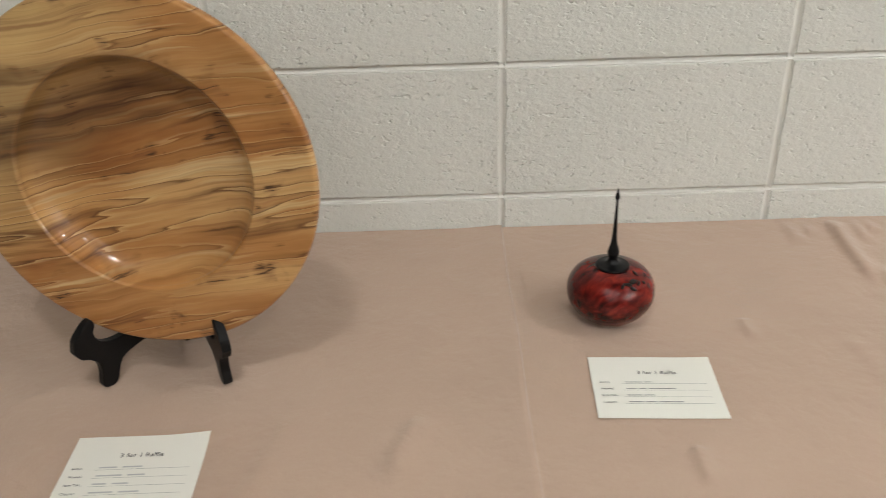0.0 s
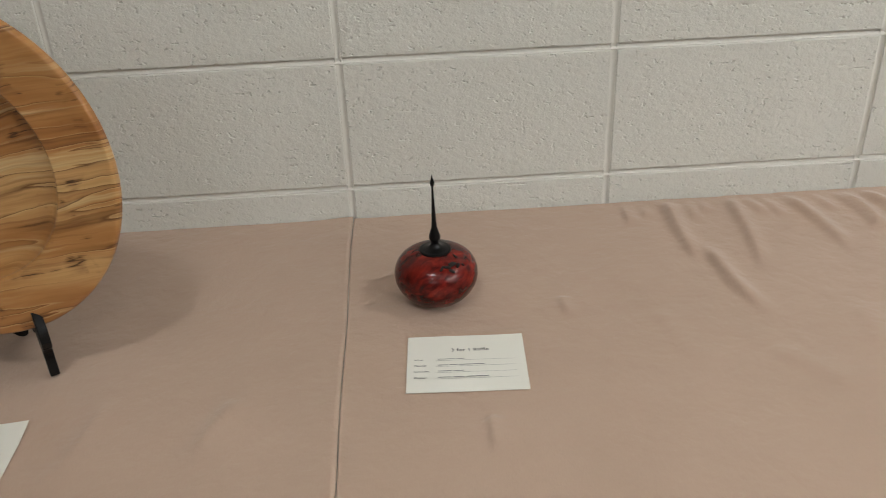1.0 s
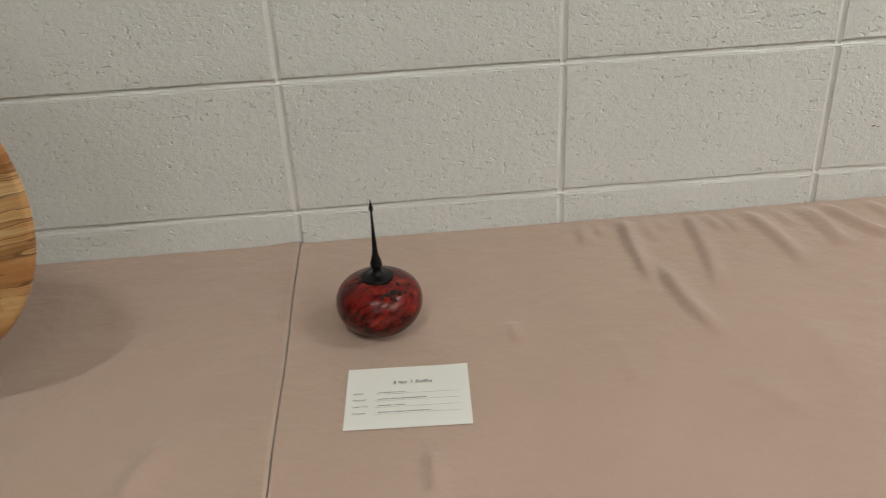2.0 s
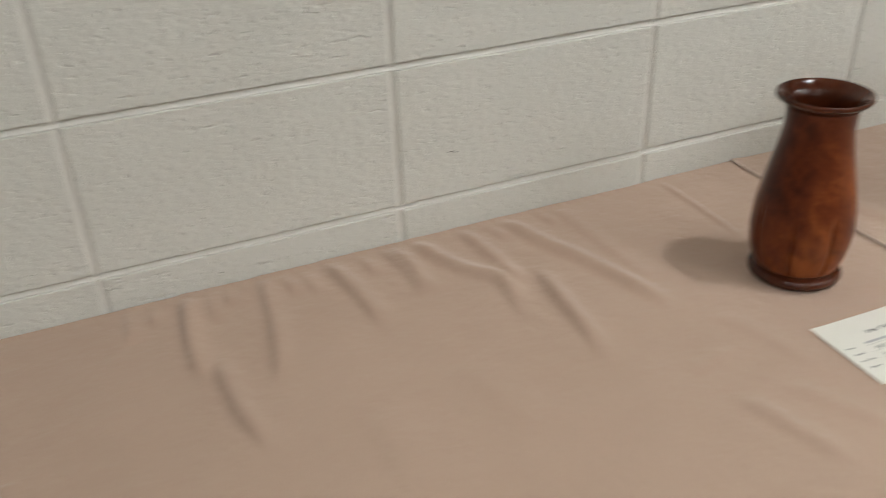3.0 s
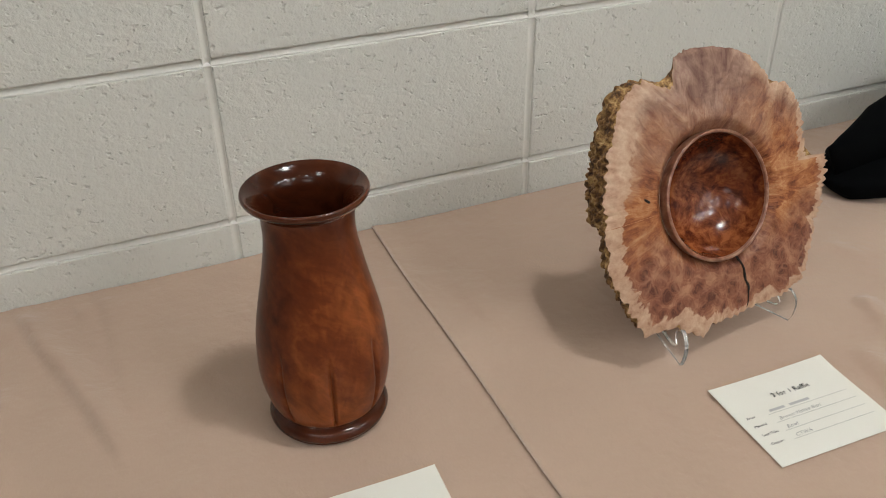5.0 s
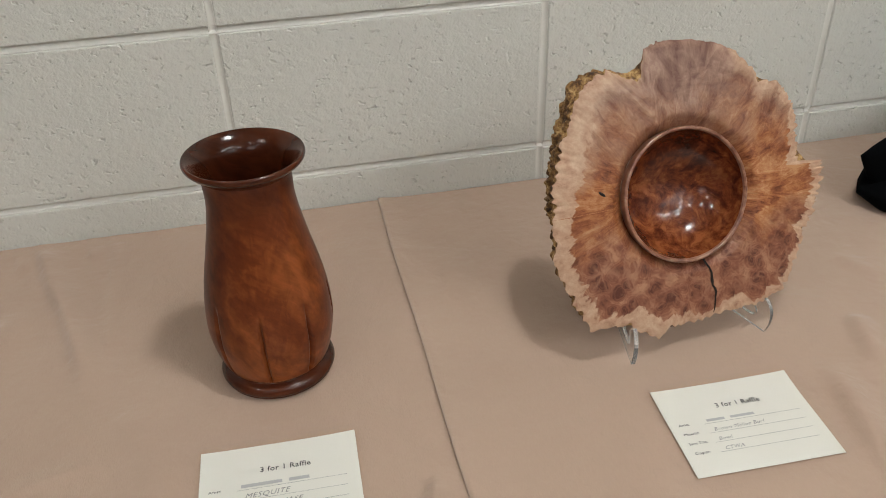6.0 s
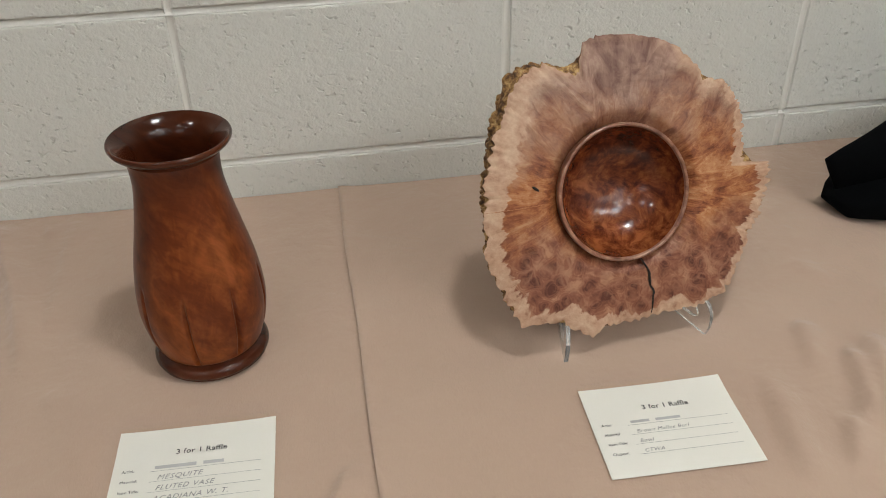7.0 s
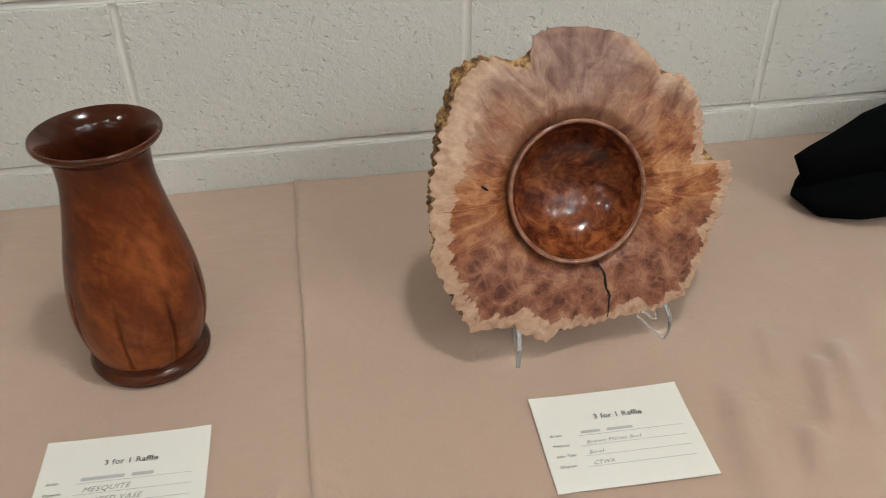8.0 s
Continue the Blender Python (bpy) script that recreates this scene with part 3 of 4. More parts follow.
def fold_height(x, y):
    z = np.zeros_like(x)
    for points, width, height in FOLDS:
        p = smooth_curve(points, 14)
        height = height * 1.75
        near, arc = np.full_like(x, 9.0), np.zeros_like(x)
        side = np.zeros_like(x)
        for k in range(len(p) - 1):
            d = p[k + 1] - p[k]
            t = np.clip(((x - p[k, 0]) * d[0] + (y - p[k, 1]) * d[1]) / (d @ d), 0, 1)
            ox, oy = x - p[k, 0] - t * d[0], y - p[k, 1] - t * d[1]
            dist = np.hypot(ox, oy)
            closer = dist < near
            near = np.where(closer, dist, near)
            arc = np.where(closer, (k + t) / (len(p) - 1), arc)
            side = np.where(closer, np.sign(d[0] * oy - d[1] * ox), side)
        at_wall = points[0][1] > -0.02
        along = np.clip((1 - arc) * 3, 0, 1) * (np.clip(-y / 0.05, 0.22, 1) if at_wall else np.clip(arc * 4, 0, 1))
        along = along * along * (3 - 2 * along)
        wide = np.where(side > 0, 1.35 * width, 0.62 * width)
        ridge = np.exp(-((near / wide) ** 2))
        z = z + height * along * ridge
    return z


def tablecloth(x0, x1, left, right, step):
    """A cloth over one table: flat top with folds, rounded front edge and a hanging front. left, right: how far its edges rise at the seams."""
    cols = int((x1 - x0) / step) + 1
    ys = list(np.arange(-0.001, -DEPTH + 0.004, -step))
    xs = np.linspace(x0, x1, cols)
    rows = []
    gx, gy = np.meshgrid(xs, ys)
    lift = np.array([[noise.noise((a * 4.0, b * 4.0, 3.0)) + 1.1 * noise.noise((a * 13.0 + b * 4.0, b * 5.0, 7.0)) for a in xs] for b in ys]) * 0.0009 - 0.0006
    hem = right * np.clip((gx - (x1 - 0.09)) / 0.08, 0, 1) ** 2 + left * np.clip((x0 + 0.05 - gx) / 0.045, 0, 1) ** 2
    ripple = 0.0009 * np.sin(gy * 19 + 1.0)
    wave = ripple * np.clip((gx - (x1 - 0.08)) / 0.08, 0, 1) if right else 0.0 * gx
    if left:
        wave = wave + ripple * np.clip((x0 + 0.08 - gx) / 0.08, 0, 1)
    gz = TOP + np.maximum(fold_height(gx, gy) + lift, -0.002) + hem + 0.0008 * np.clip(1 + gy / 0.05, 0, 1) ** 2
    for i in range(len(ys)):
        rows.append(np.stack([gx[i] + wave[i], gy[i], gz[i]], -1))
    for a in (20, 45, 70, 90):
        r = 0.008
        rows.append(np.stack([xs, -DEPTH - r * np.sin(np.radians(a)) + 0 * xs, gz[-1] - r * (1 - np.cos(np.radians(a)))], -1))
    for z in np.linspace(0.70, 0.04, 18):
        sway = (0.76 - z) * 0.05 * np.array([noise.noise((a * 5.0, z * 0.6, 9.0)) for a in xs])
        rows.append(np.stack([xs, -DEPTH - 0.008 - 0.01 * (0.76 - z) - np.abs(sway), z + 0 * xs], -1))
    top = np.array(rows)
    under = top.copy()
    under[:, :, 2] -= 0.0012
    n = len(rows)
    verts = np.concatenate([top.reshape(-1, 3), under.reshape(-1, 3)])
    faces = quads(n, cols)
    faces = [f[::-1] for f in faces] + [tuple(v + n * cols for v in f) for f in faces]
    for i in range(n - 1):
        for j in (0, cols - 1):
            a, b = i * cols + j, (i + 1) * cols + j
            faces.append((a, b, b + n * cols, a + n * cols))
    return tagged(grid_part("tablecloth", verts, faces, CLOTH), "tan mauve cloth with soft folds over a table", "tablecloth", "tablecloths along the wall")


tablecloth(-1.80, -0.0004, 0.0, 0.0036, 0.007)
tablecloth(0.0003, 1.4010, 0.0002, 0.0002, 0.0035)
tablecloth(1.3948, 3.2, 0.0034, 0.0, 0.006)


# ---- plate on a black easel ----
def board(name, outline, thickness, material, parent, m, bevel=0.0015, edge=None, straight=()):
    """A flat board cut to an outline in its local x-z plane."""
    bm = bmesh.new()
    pts = list(smooth_curve(outline, 40)) + list(straight) if straight else smooth_curve(outline + [outline[0]], 90)[:-1]
    face = bm.faces.new([bm.verts.new((x, -thickness / 2, z)) for x, z in pts])
    out = bmesh.ops.extrude_face_region(bm, geom=[face])
    bmesh.ops.translate(bm, vec=(0, thickness, 0), verts=[v for v in out["geom"] if isinstance(v, bmesh.types.BMVert)])
    bmesh.ops.recalc_face_normals(bm, faces=bm.faces)
    rims = [e for e in bm.edges if len(e.link_faces) == 2 and any(len(f.verts) > 4 for f in e.link_faces)]
    if bevel:
        bmesh.ops.bevel(bm, geom=rims, offset=bevel, segments=2, affect="EDGES", profile=0.5)
    bmesh.ops.triangulate(bm, faces=[f for f in bm.faces if len(f.verts) > 4])
    bm.faces.ensure_lookup_table()
    if edge:
        for f in bm.faces:
            f.material_index = 0 if abs(f.normal.y) > 0.8 else 1
    ob = part(name, bm, material, parent, smooth=False)
    if edge:
        ob.data.materials.append(edge)
    ob.matrix_basis = m
    return ob


def wooden_plate():
    thing = empty("wooden_plate", Matrix(), "large spalted maple plate standing upright on a black easel", "plate")
    thing.matrix_world = Matrix.Translation((-0.4094, -0.3617, 1.0192)) @ Matrix.Rotation(radians(-7.4), 4, "Z") @ Matrix.Rotation(radians(90 - 3.5), 4, "X") @ Matrix.Scale(1.006, 4)
    rim = [(0.1265, -0.0035), (0.1285, -0.0012), (0.132, -0.0008), (0.150, -0.0016), (0.172, -0.0010), (0.189, 0.0), (0.1935, -0.0015), (0.1948, -0.005), (0.194, -0.010), (0.185, -0.017), (0.165, -0.024), (0.140, -0.034), (0.115, -0.043)]
    lathe("rim", rim, MAPLE, thing, segments=192, n=70)
    well = [(0.0, -0.0345), (0.04, -0.0345), (0.08, -0.0335), (0.099, -0.0315), (0.112, -0.0265), (0.120, -0.0185), (0.1252, -0.0090), (0.1265, -0.0035)]
    lathe("well", [p for p in well[::-1]], MAPLE, thing, "glossy recessed centre of the plate", segments=192, n=50)
    lathe("foot", [(0.115, -0.043), (0.108, -0.048), (0.09, -0.047), (0.06, -0.0455), (0.0, -0.045)], MAPLE, thing, segments=96, n=24)
    return thing


def black_easel():
    thing = empty("plate_easel", pose(-0.411, -0.346, TOP), "black wooden easel with curled hooks holding the plate", "easel")
    shape = [(0.000, 0.064), (0.003, 0.077), (0.010, 0.085), (0.020, 0.093), (0.028, 0.095), (0.031, 0.087), (0.027, 0.077), (0.033, 0.064), (0.050, 0.057), (0.075, 0.060), (0.088, 0.085), (0.105, 0.140), (0.120, 0.190), (0.132, 0.192), (0.135, 0.120), (0.140, 0.050), (0.150, 0.008), (0.140, 0.002), (0.122, 0.022), (0.100, 0.036), (0.070, 0.034), (0.052, 0.026), (0.042, 0.004), (0.032, 0.0005), (0.023, 0.006), (0.026, 0.024), (0.024, 0.038), (0.016, 0.047), (0.006, 0.053)]
    board("side_board", shape, 0.011, EASEL_BLACK, thing, pose(-0.096, -0.047, 0, 0, 0, 52))
    board("side_board", shape, 0.011, EASEL_BLACK, thing, pose(0.078, -0.052, 0, 0, 0, 119))
    bm = bmesh.new()
    bmesh.ops.create_cone(bm, cap_ends=True, segments=16, radius1=0.005, radius2=0.005, depth=0.12, matrix=pose(0, 0.062, 0.12))
    part("hinge_pin", bm, EASEL_BLACK, thing)
    return thing


wooden_plate()
black_easel()


# ---- red lidded bowl ----
def lidded_bowl():
    thing = empty("lidded_bowl", pose(0.1205, -0.2515, TOP + 0.0008) @ Matrix.Diagonal((1.025, 1.025, 1.005, 1)), "small glossy red turned bowl with a black finial lid", "lidded bowl")
    body = [(0.0, 0.0), (0.018, 0.0), (0.026, 0.0012), (0.036, 0.006), (0.046, 0.0165), (0.0520, 0.028), (0.0537, 0.039), (0.0520, 0.050), (0.046, 0.0605), (0.037, 0.0675), (0.027, 0.0712), (0.0205, 0.0725), (0.019, 0.0715), (0.0, 0.071)]
    bowl = lathe("body", body, RED, thing, segments=128, n=90)
    for k, (turn, r, z, long, wide) in enumerate(((-72, 0.0385, 0.0668, 0.0062, 0.0017), (-58, 0.0370, 0.0676, 0.0056, 0.0024), (-50, 0.0410, 0.0650, 0.0042, 0.0016), (-82, 0.0400, 0.0657, 0.0042, 0.0014), (-36, 0.0300, 0.0706, 0.0046, 0.0014), (-40, 0.0430, 0.0636, 0.0024, 0.0012), (-66, 0.0440, 0.0628, 0.0046, 0.0018))):
        bm = bmesh.new()
        bmesh.ops.create_icosphere(bm, subdivisions=2, radius=1.0)
        for v in bm.verts:
            v.co *= 1 + 0.45 * noise.noise(v.co * 2.1 + Vector((k, 0, 0)))
        a = radians(turn)
        flat = Matrix.Translation((r * math.cos(a), r * math.sin(a), z)) @ Matrix.Rotation(a, 4, "Z") @ Matrix.Rotation(radians(32), 4, "Y") @ Matrix.Rotation(radians(70 + 25 * k), 4, "Z")
        bmesh.ops.transform(bm, matrix=flat @ Matrix.Diagonal((long, wide * 1.35, 0.0016, 1)), verts=bm.verts)
        part("void", bm, CRACK, bowl, "small black gap in the wood")
    lid = [(0.0203, 0.0715), (0.0206, 0.0737), (0.0195, 0.0750), (0.015, 0.0757), (0.009, 0.0775), (0.0060, 0.0805), (0.0050, 0.083)]
    cover = lathe("lid", lid, EBONY, thing, "small black turned lid", segments=64, n=40)
    spire = [(0.0050, 0.0828), (0.0054, 0.0848), (0.0071, 0.0892), (0.0072, 0.0930), (0.0058, 0.0985), (0.0041, 0.1045), (0.0032, 0.112), (0.0026, 0.125), (0.0018, 0.145), (0.0014, 0.158), (0.0014, 0.1620), (0.0027, 0.1655), (0.0026, 0.1690), (0.0014, 0.1730), (0.0003, 0.1790)]
    lathe("finial", spire, EBONY, cover, "thin black turned finial", segments=48, n=100)
    return thing


lidded_bowl()


# ---- fluted vase ----
def fluted_vase():
    thing = empty("vase", pose(1.2447, -0.3060, TOP + 0.0014, -1.2) @ Matrix.Diagonal((1.013, 1.013, 1.060, 1)), "tall brown mesquite vase with a fluted lower body", "vase")

    def flutes(a, r, z):
        k = 8
        turn = (a + radians(99)) / (2 * math.pi) * k
        off = (turn - round(turn)) * 2
        fade = min(1.0, max(0.0, (0.100 - z) / 0.030)) * min(1.0, max(0.0, (z - 0.016) / 0.006))
        groove = math.exp(-((off / 0.075) ** 2)) * 0.0050
        dish = (1 - abs(off)) ** 2 * 0.0006
        return r - fade * (groove + dish)

    foot = [(0.0, 0.0), (0.050, 0.0), (0.0545, 0.001), (0.0570, 0.0040), (0.0568, 0.0075), (0.0545, 0.0110), (0.0510, 0.0128), (0.0490, 0.0140), (0.0488, 0.0155)]
    lathe("foot_ring", foot, VASE_DARK, thing, "dark polished foot", segments=128, n=60)
    body = [(0.0488, 0.0152), (0.0515, 0.0175), (0.0555, 0.0265), (0.0590, 0.040), (0.0612, 0.055), (0.0614, 0.068), (0.0602, 0.084), (0.0575, 0.102), (0.0538, 0.120), (0.0495, 0.138), (0.0455, 0.156), (0.0422, 0.173), (0.0402, 0.187), (0.0400, 0.198), (0.0406, 0.208), (0.0420, 0.2148)]
    lathe("body", body, VASE, thing, segments=320, n=150, shape=flutes)
    rim = [(0.0420, 0.2146), (0.0442, 0.2156), (0.0436, 0.2168), (0.0466, 0.2180), (0.0460, 0.2192), (0.0500, 0.2208), (0.0530, 0.2232), (0.0545, 0.2256), (0.0545, 0.2276), (0.0534, 0.2290), (0.0515, 0.2284), (0.0480, 0.2258), (0.0440, 0.2218), (0.0405, 0.2165), (0.0380, 0.2090), (0.0364, 0.1980), (0.0354, 0.1820), (0.0345, 0.155), (0.0345, 0.120), (0.036, 0.080), (0.034, 0.045), (0.02, 0.032), (0.0, 0.030)]
    lathe("rim_collar", rim, VASE_DARK, thing, "dark flared mouth with fine beads", segments=128, n=150)
    return thing


fluted_vase()

# ---- burl bowl on a clear easel ----
LEAN_BACK, FACE_YAW = 23.6, 4.8
EDGE = ((-180, 0.139), (-171, 0.142), (-161, 0.148), (-151, 0.152), (-143, 0.156), (-135, 0.160), (-128, 0.147), (-122, 0.136), (-115, 0.143), (-107, 0.143), (-100, 0.131), (-93, 0.130), (-81, 0.130), (-69, 0.135), (-58, 0.145), (-48, 0.154), (-38, 0.149), (-30, 0.147), (-23, 0.146), (-14, 0.152), (-3, 0.157), (2.9, 0.158), (5, 0.131), (13, 0.134), (25, 0.1415), (38, 0.150), (44, 0.140), (47, 0.133), (54, 0.138), (62, 0.147), (72, 0.148), (80, 0.1475), (90, 0.1485), (98, 0.149), (101.6, 0.145), (104.5, 0.130), (107, 0.1215), (111, 0.126), (114, 0.133), (118, 0.147), (132, 0.149), (143, 0.1405), (161, 0.138), (180, 0.139))


def edge_radius(a):
    d = (math.degrees(a) + 180) % 360 - 180
    r = float(np.interp(d, [e[0] for e in EDGE], [e[1] for e in EDGE]))
    rough = 0.25 if 66 < d < 96 else 1.0
    x, y = math.cos(a), math.sin(a)
    r += rough * (0.0030 * noise.noise((x * 9, y * 9, 1.0)) + 0.0026 * noise.noise((x * 26, y * 26, 5.0)))
    spiky = max(0.0, 1 - abs(d + 5) / 60)
    r += rough * 0.0042 * (0.40 - abs(noise.noise((x * 17, y * 17, 8.0))) * 1.6)
    r += spiky * 0.0060 * (0.35 - abs(noise.noise((x * 36, y * 36, 4.0))) * 1.7)
    return r + rough * (0.0006 + 0.0018 * spiky) * noise.noise((x * 95, y * 95, 3.0))


def burl_bowl():
    thing = empty("burl_bowl", Matrix(), "natural-edge red-brown burl bowl leaning on a clear easel", "bowl")
    place = Matrix.Translation((1.667, -0.3343, 0.9152)) @ Matrix.Scale(1.024, 4)
    thing.matrix_world = place @ Matrix.Rotation(radians(FACE_YAW), 4, "Z") @ Matrix.Rotation(radians(90 - LEAN_BACK), 4, "X")
    seg = 900
    angles = [2 * math.pi * j / seg for j in range(seg)]
    radii = [edge_radius(a) for a in angles]
    # face of the slab: from the groove round the cup out to the live edge
    verts, uvs = [], []
    steps = np.concatenate([np.linspace(0, 0.8, 22), np.linspace(0.83, 1.0, 10)])
    for f in steps:
        for a, R in zip(angles, radii):
            r = 0.0655 + (R - 0.0655) * f
            x, y = r * math.cos(a), r * math.sin(a)
            w = -0.012 + 0.012 * min(1.0, f * 6) + 0.004 * noise.noise((x * 11, y * 11, 0.3)) * f
            w += 0.0012 * noise.noise((x * 70, y * 70, 2.0)) * max(0.0, f - 0.6) * 2.5 - 0.004 * f**8
            verts.append((x, y, w))
            uvs.append((math.atan2(y, x) / (2 * math.pi) + 0.5, r / R))
    face = grid_part("face", verts, quads(len(steps), seg, True), BURL, thing, "figured burl face with a pale ragged edge", uvs)
    last = verts[-seg:]
    # live edge and back of the slab
    verts, uvs = [], []
    even = [float(np.mean([radii[(j + k) % seg] for k in range(-18, 19)])) for j in range(seg)]
    for k in range(19):
        f = k / 18
        for a, R, smooth_r, (x, y, w) in zip(angles, radii, even, last):
            d = (math.degrees(a) + 180) % 360 - 180
            left = max(0.0, min(1.0, (abs(d) - 100) / 25))
            deep = 0.010 + 0.038 * left * (0.48 if d < 0 else max(0.45, min(1.0, (abs(d) - 108) / 25)))
            bead = noise.voronoi(Vector((x * 105, y * 105, f * deep * 105)))[0][0]
            lump = 1.1 * (1 - min(1.0, bead / 0.62) ** 2) - 0.55 + 0.35 * noise.noise((x * 60, y * 60, f * 3.0))
            side = max(0.0, 1 - abs((d if d > 0 else d + 360) - 130) / 34)
            out = 0.0110 * side * math.sin(math.pi * min(1.0, f * 1.3)) ** 0.8 + 0.0052 * left * lump * min(1, f * 5) + (smooth_r - R) * min(1.0, f * 3.5) - 0.012 * f**1.5
            s = 1 + out / R
            verts.append((x * s, y * s, w - deep * f))
            uvs.append((0.5, 0.5))
    grid_part("bark_edge", verts, quads(19, seg, True), BARK, thing, "rough lumpy brown bark edge", uvs)
    rear = verts[-seg:]
    verts = []
    for f in np.linspace(0, 1, 14):
        for a, (x, y, w) in zip(angles, rear):
            r0 = math.hypot(x, y)
            r = r0 + (0.045 - r0) * f
            verts.append((r * math.cos(a), r * math.sin(a), w + (-0.062 - w) * (f**1.4)))
    grid_part("back", verts, quads(14, seg, True), BURL_IN, thing, "", [(0.5, 0.5)] * len(verts))
    # turned cup standing slightly proud of the face
    cup = [(0.0655, -0.0115), (0.0667, -0.0050), (0.0671, 0.0002), (0.0666, 0.0014), (0.0652, 0.0018), (0.0638, 0.0011), (0.0632, -0.0010), (0.0610, -0.0100), (0.0568, -0.0200), (0.0490, -0.0300), (0.0390, -0.0375), (0.0260, -0.0425), (0.0120, -0.0447), (0.0, -0.0450)]
    lip, cup = cup[:7], cup[6:]
    pr = smooth_curve(lip, 40)
    grid_part("lip", [(r * math.cos(2 * math.pi * j / 160), r * math.sin(2 * math.pi * j / 160), w) for r, w in pr for j in range(160)], quads(40, 160, True), BURL_LIP, thing, "paler turned lip round the hollow", [(j / 160, 0.72) for r, w in pr for j in range(160)])
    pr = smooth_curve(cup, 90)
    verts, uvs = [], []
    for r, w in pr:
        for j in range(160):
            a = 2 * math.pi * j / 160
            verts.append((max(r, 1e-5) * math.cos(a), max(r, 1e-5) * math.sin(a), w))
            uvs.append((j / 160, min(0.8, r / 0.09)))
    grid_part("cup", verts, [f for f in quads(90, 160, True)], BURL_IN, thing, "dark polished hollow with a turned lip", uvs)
    # crack and small knot
    bm = bmesh.new()
    side = []
    for k in range(15):
        f = k / 14
        r = 0.0680 + 0.059 * f
        a = radians(float(np.interp(f, (0, 0.12, 0.25, 0.46, 0.63, 0.8, 1.0), (-79.8, -78.0, -76.4, -78.1, -77.2, -79.0, -80.4)))) + 0.010 * noise.noise((f * 9, 3.0, 1.0))
        wide = 0.0004 + 0.0012 * (math.sin(math.pi * (0.15 + 0.8 * f)) ** 2) * (0.7 + 0.6 * noise.noise((f * 11, 0.0, 4.0)))
        x, y = r * math.cos(a), r * math.sin(a)
        w = 0.004 * noise.noise((x * 11, y * 11, 0.3)) * f + 0.0012 - 0.004 * f**8
        side.append((bm.verts.new((x - wide, y, w)), bm.verts.new((x + wide, y, w)), bm.verts.new((x, y, w - 0.004))))
    for p, q in zip(side, side[1:]):
        bm.faces.new((p[0], q[0], q[1], p[1]))
        bm.faces.new((p[1], q[1], q[2], p[2]))
        bm.faces.new((p[2], q[2], q[0], p[0]))
    bmesh.ops.recalc_face_normals(bm, faces=bm.faces)
    part("crack", bm, CRACK, face, "thin dark crack in the wood", smooth=False)
    bm = bmesh.new()
    bmesh.ops.create_uvsphere(bm, u_segments=12, v_segments=8, radius=1.0, matrix=Matrix.Translation((-0.0888, 0.0160, 0.0006)) @ Matrix.Rotation(radians(-38), 4, "Z") @ Matrix.Diagonal((0.0042, 0.0014, 0.0012, 1)))
    part("knot", bm, CRACK, face, "small dark knot hole")
    return thing


def clear_easel():
    thing = empty("display_easel", pose(1.673, -0.391, TOP), "clear acrylic easel under the burl bowl", "easel")
    hook = [(0.000, 0.0005), (-0.004, 0.014), (-0.003, 0.030), (0.006, 0.040), (0.016, 0.036), (0.018, 0.026), (0.014, 0.018), (0.022, 0.012), (0.048, 0.012)]
    rest = [(0.072, 0.030), (0.105, 0.105), (0.140, 0.165), (0.179, 0.165), (0.180, 0.0005)]
    board("side_plate", hook, 0.0045, ACRYLIC, thing, pose(-0.074, -0.007, 0, 0, 0, 80.5), 0.0006, ACRYLIC_EDGE, rest)
    board("side_plate", hook, 0.0045, ACRYLIC, thing, pose(0.082, 0.008, 0, 0, 0, 108), 0.0006, ACRYLIC_EDGE, rest)
    back = part("cross_panel", box(bmesh.new(), -0.044, 0.017, 0.172, 0.1755, 0.0005, 0.060, 0.0006), ACRYLIC, thing, smooth=False)
    back.data.materials.append(ACRYLIC_EDGE)
    for f in back.data.polygons:
        f.material_index = 0 if abs(f.normal.y) > 0.8 else 1
    for piece in thing.children:
        piece.visible_shadow = False
    return thing


burl_bowl()
clear_easel()


# ---- cards ----
CARD_W, CARD_H = 0.1420, 0.110


def lettering(name, text, size, x, y, z, material, parent, label, bold=0.0, shear=0.0, turn=0.0, space=1.0):
    """Text as a thin mesh lying on a card."""
    cu = bpy.data.curves.new(name, "FONT")
    cu.body, cu.size, cu.shear, cu.offset, cu.extrude, cu.resolution_u, cu.space_character = text, size, shear, bold, 0.00004, 2, space
    tmp = new("text", cu)
    dg = bpy.context.evaluated_depsgraph_get()
    me = bpy.data.meshes.new_from_object(tmp.evaluated_get(dg))
    bpy.data.objects.remove(tmp)
    me.name = name
    me.materials.clear()
    me.materials.append(material)
    ob = new(name, me)
    ob.parent = parent
    ob.matrix_basis = pose(x, y, z, 0, 0, turn)
    return tagged(ob, label)


def bar(name, x0, x1, y, h, z, material, parent, label=""):
    return part(name, box(bmesh.new(), x0, x1, y, y + h, z - 0.00005, z + 0.00004), material, parent, label, smooth=False)


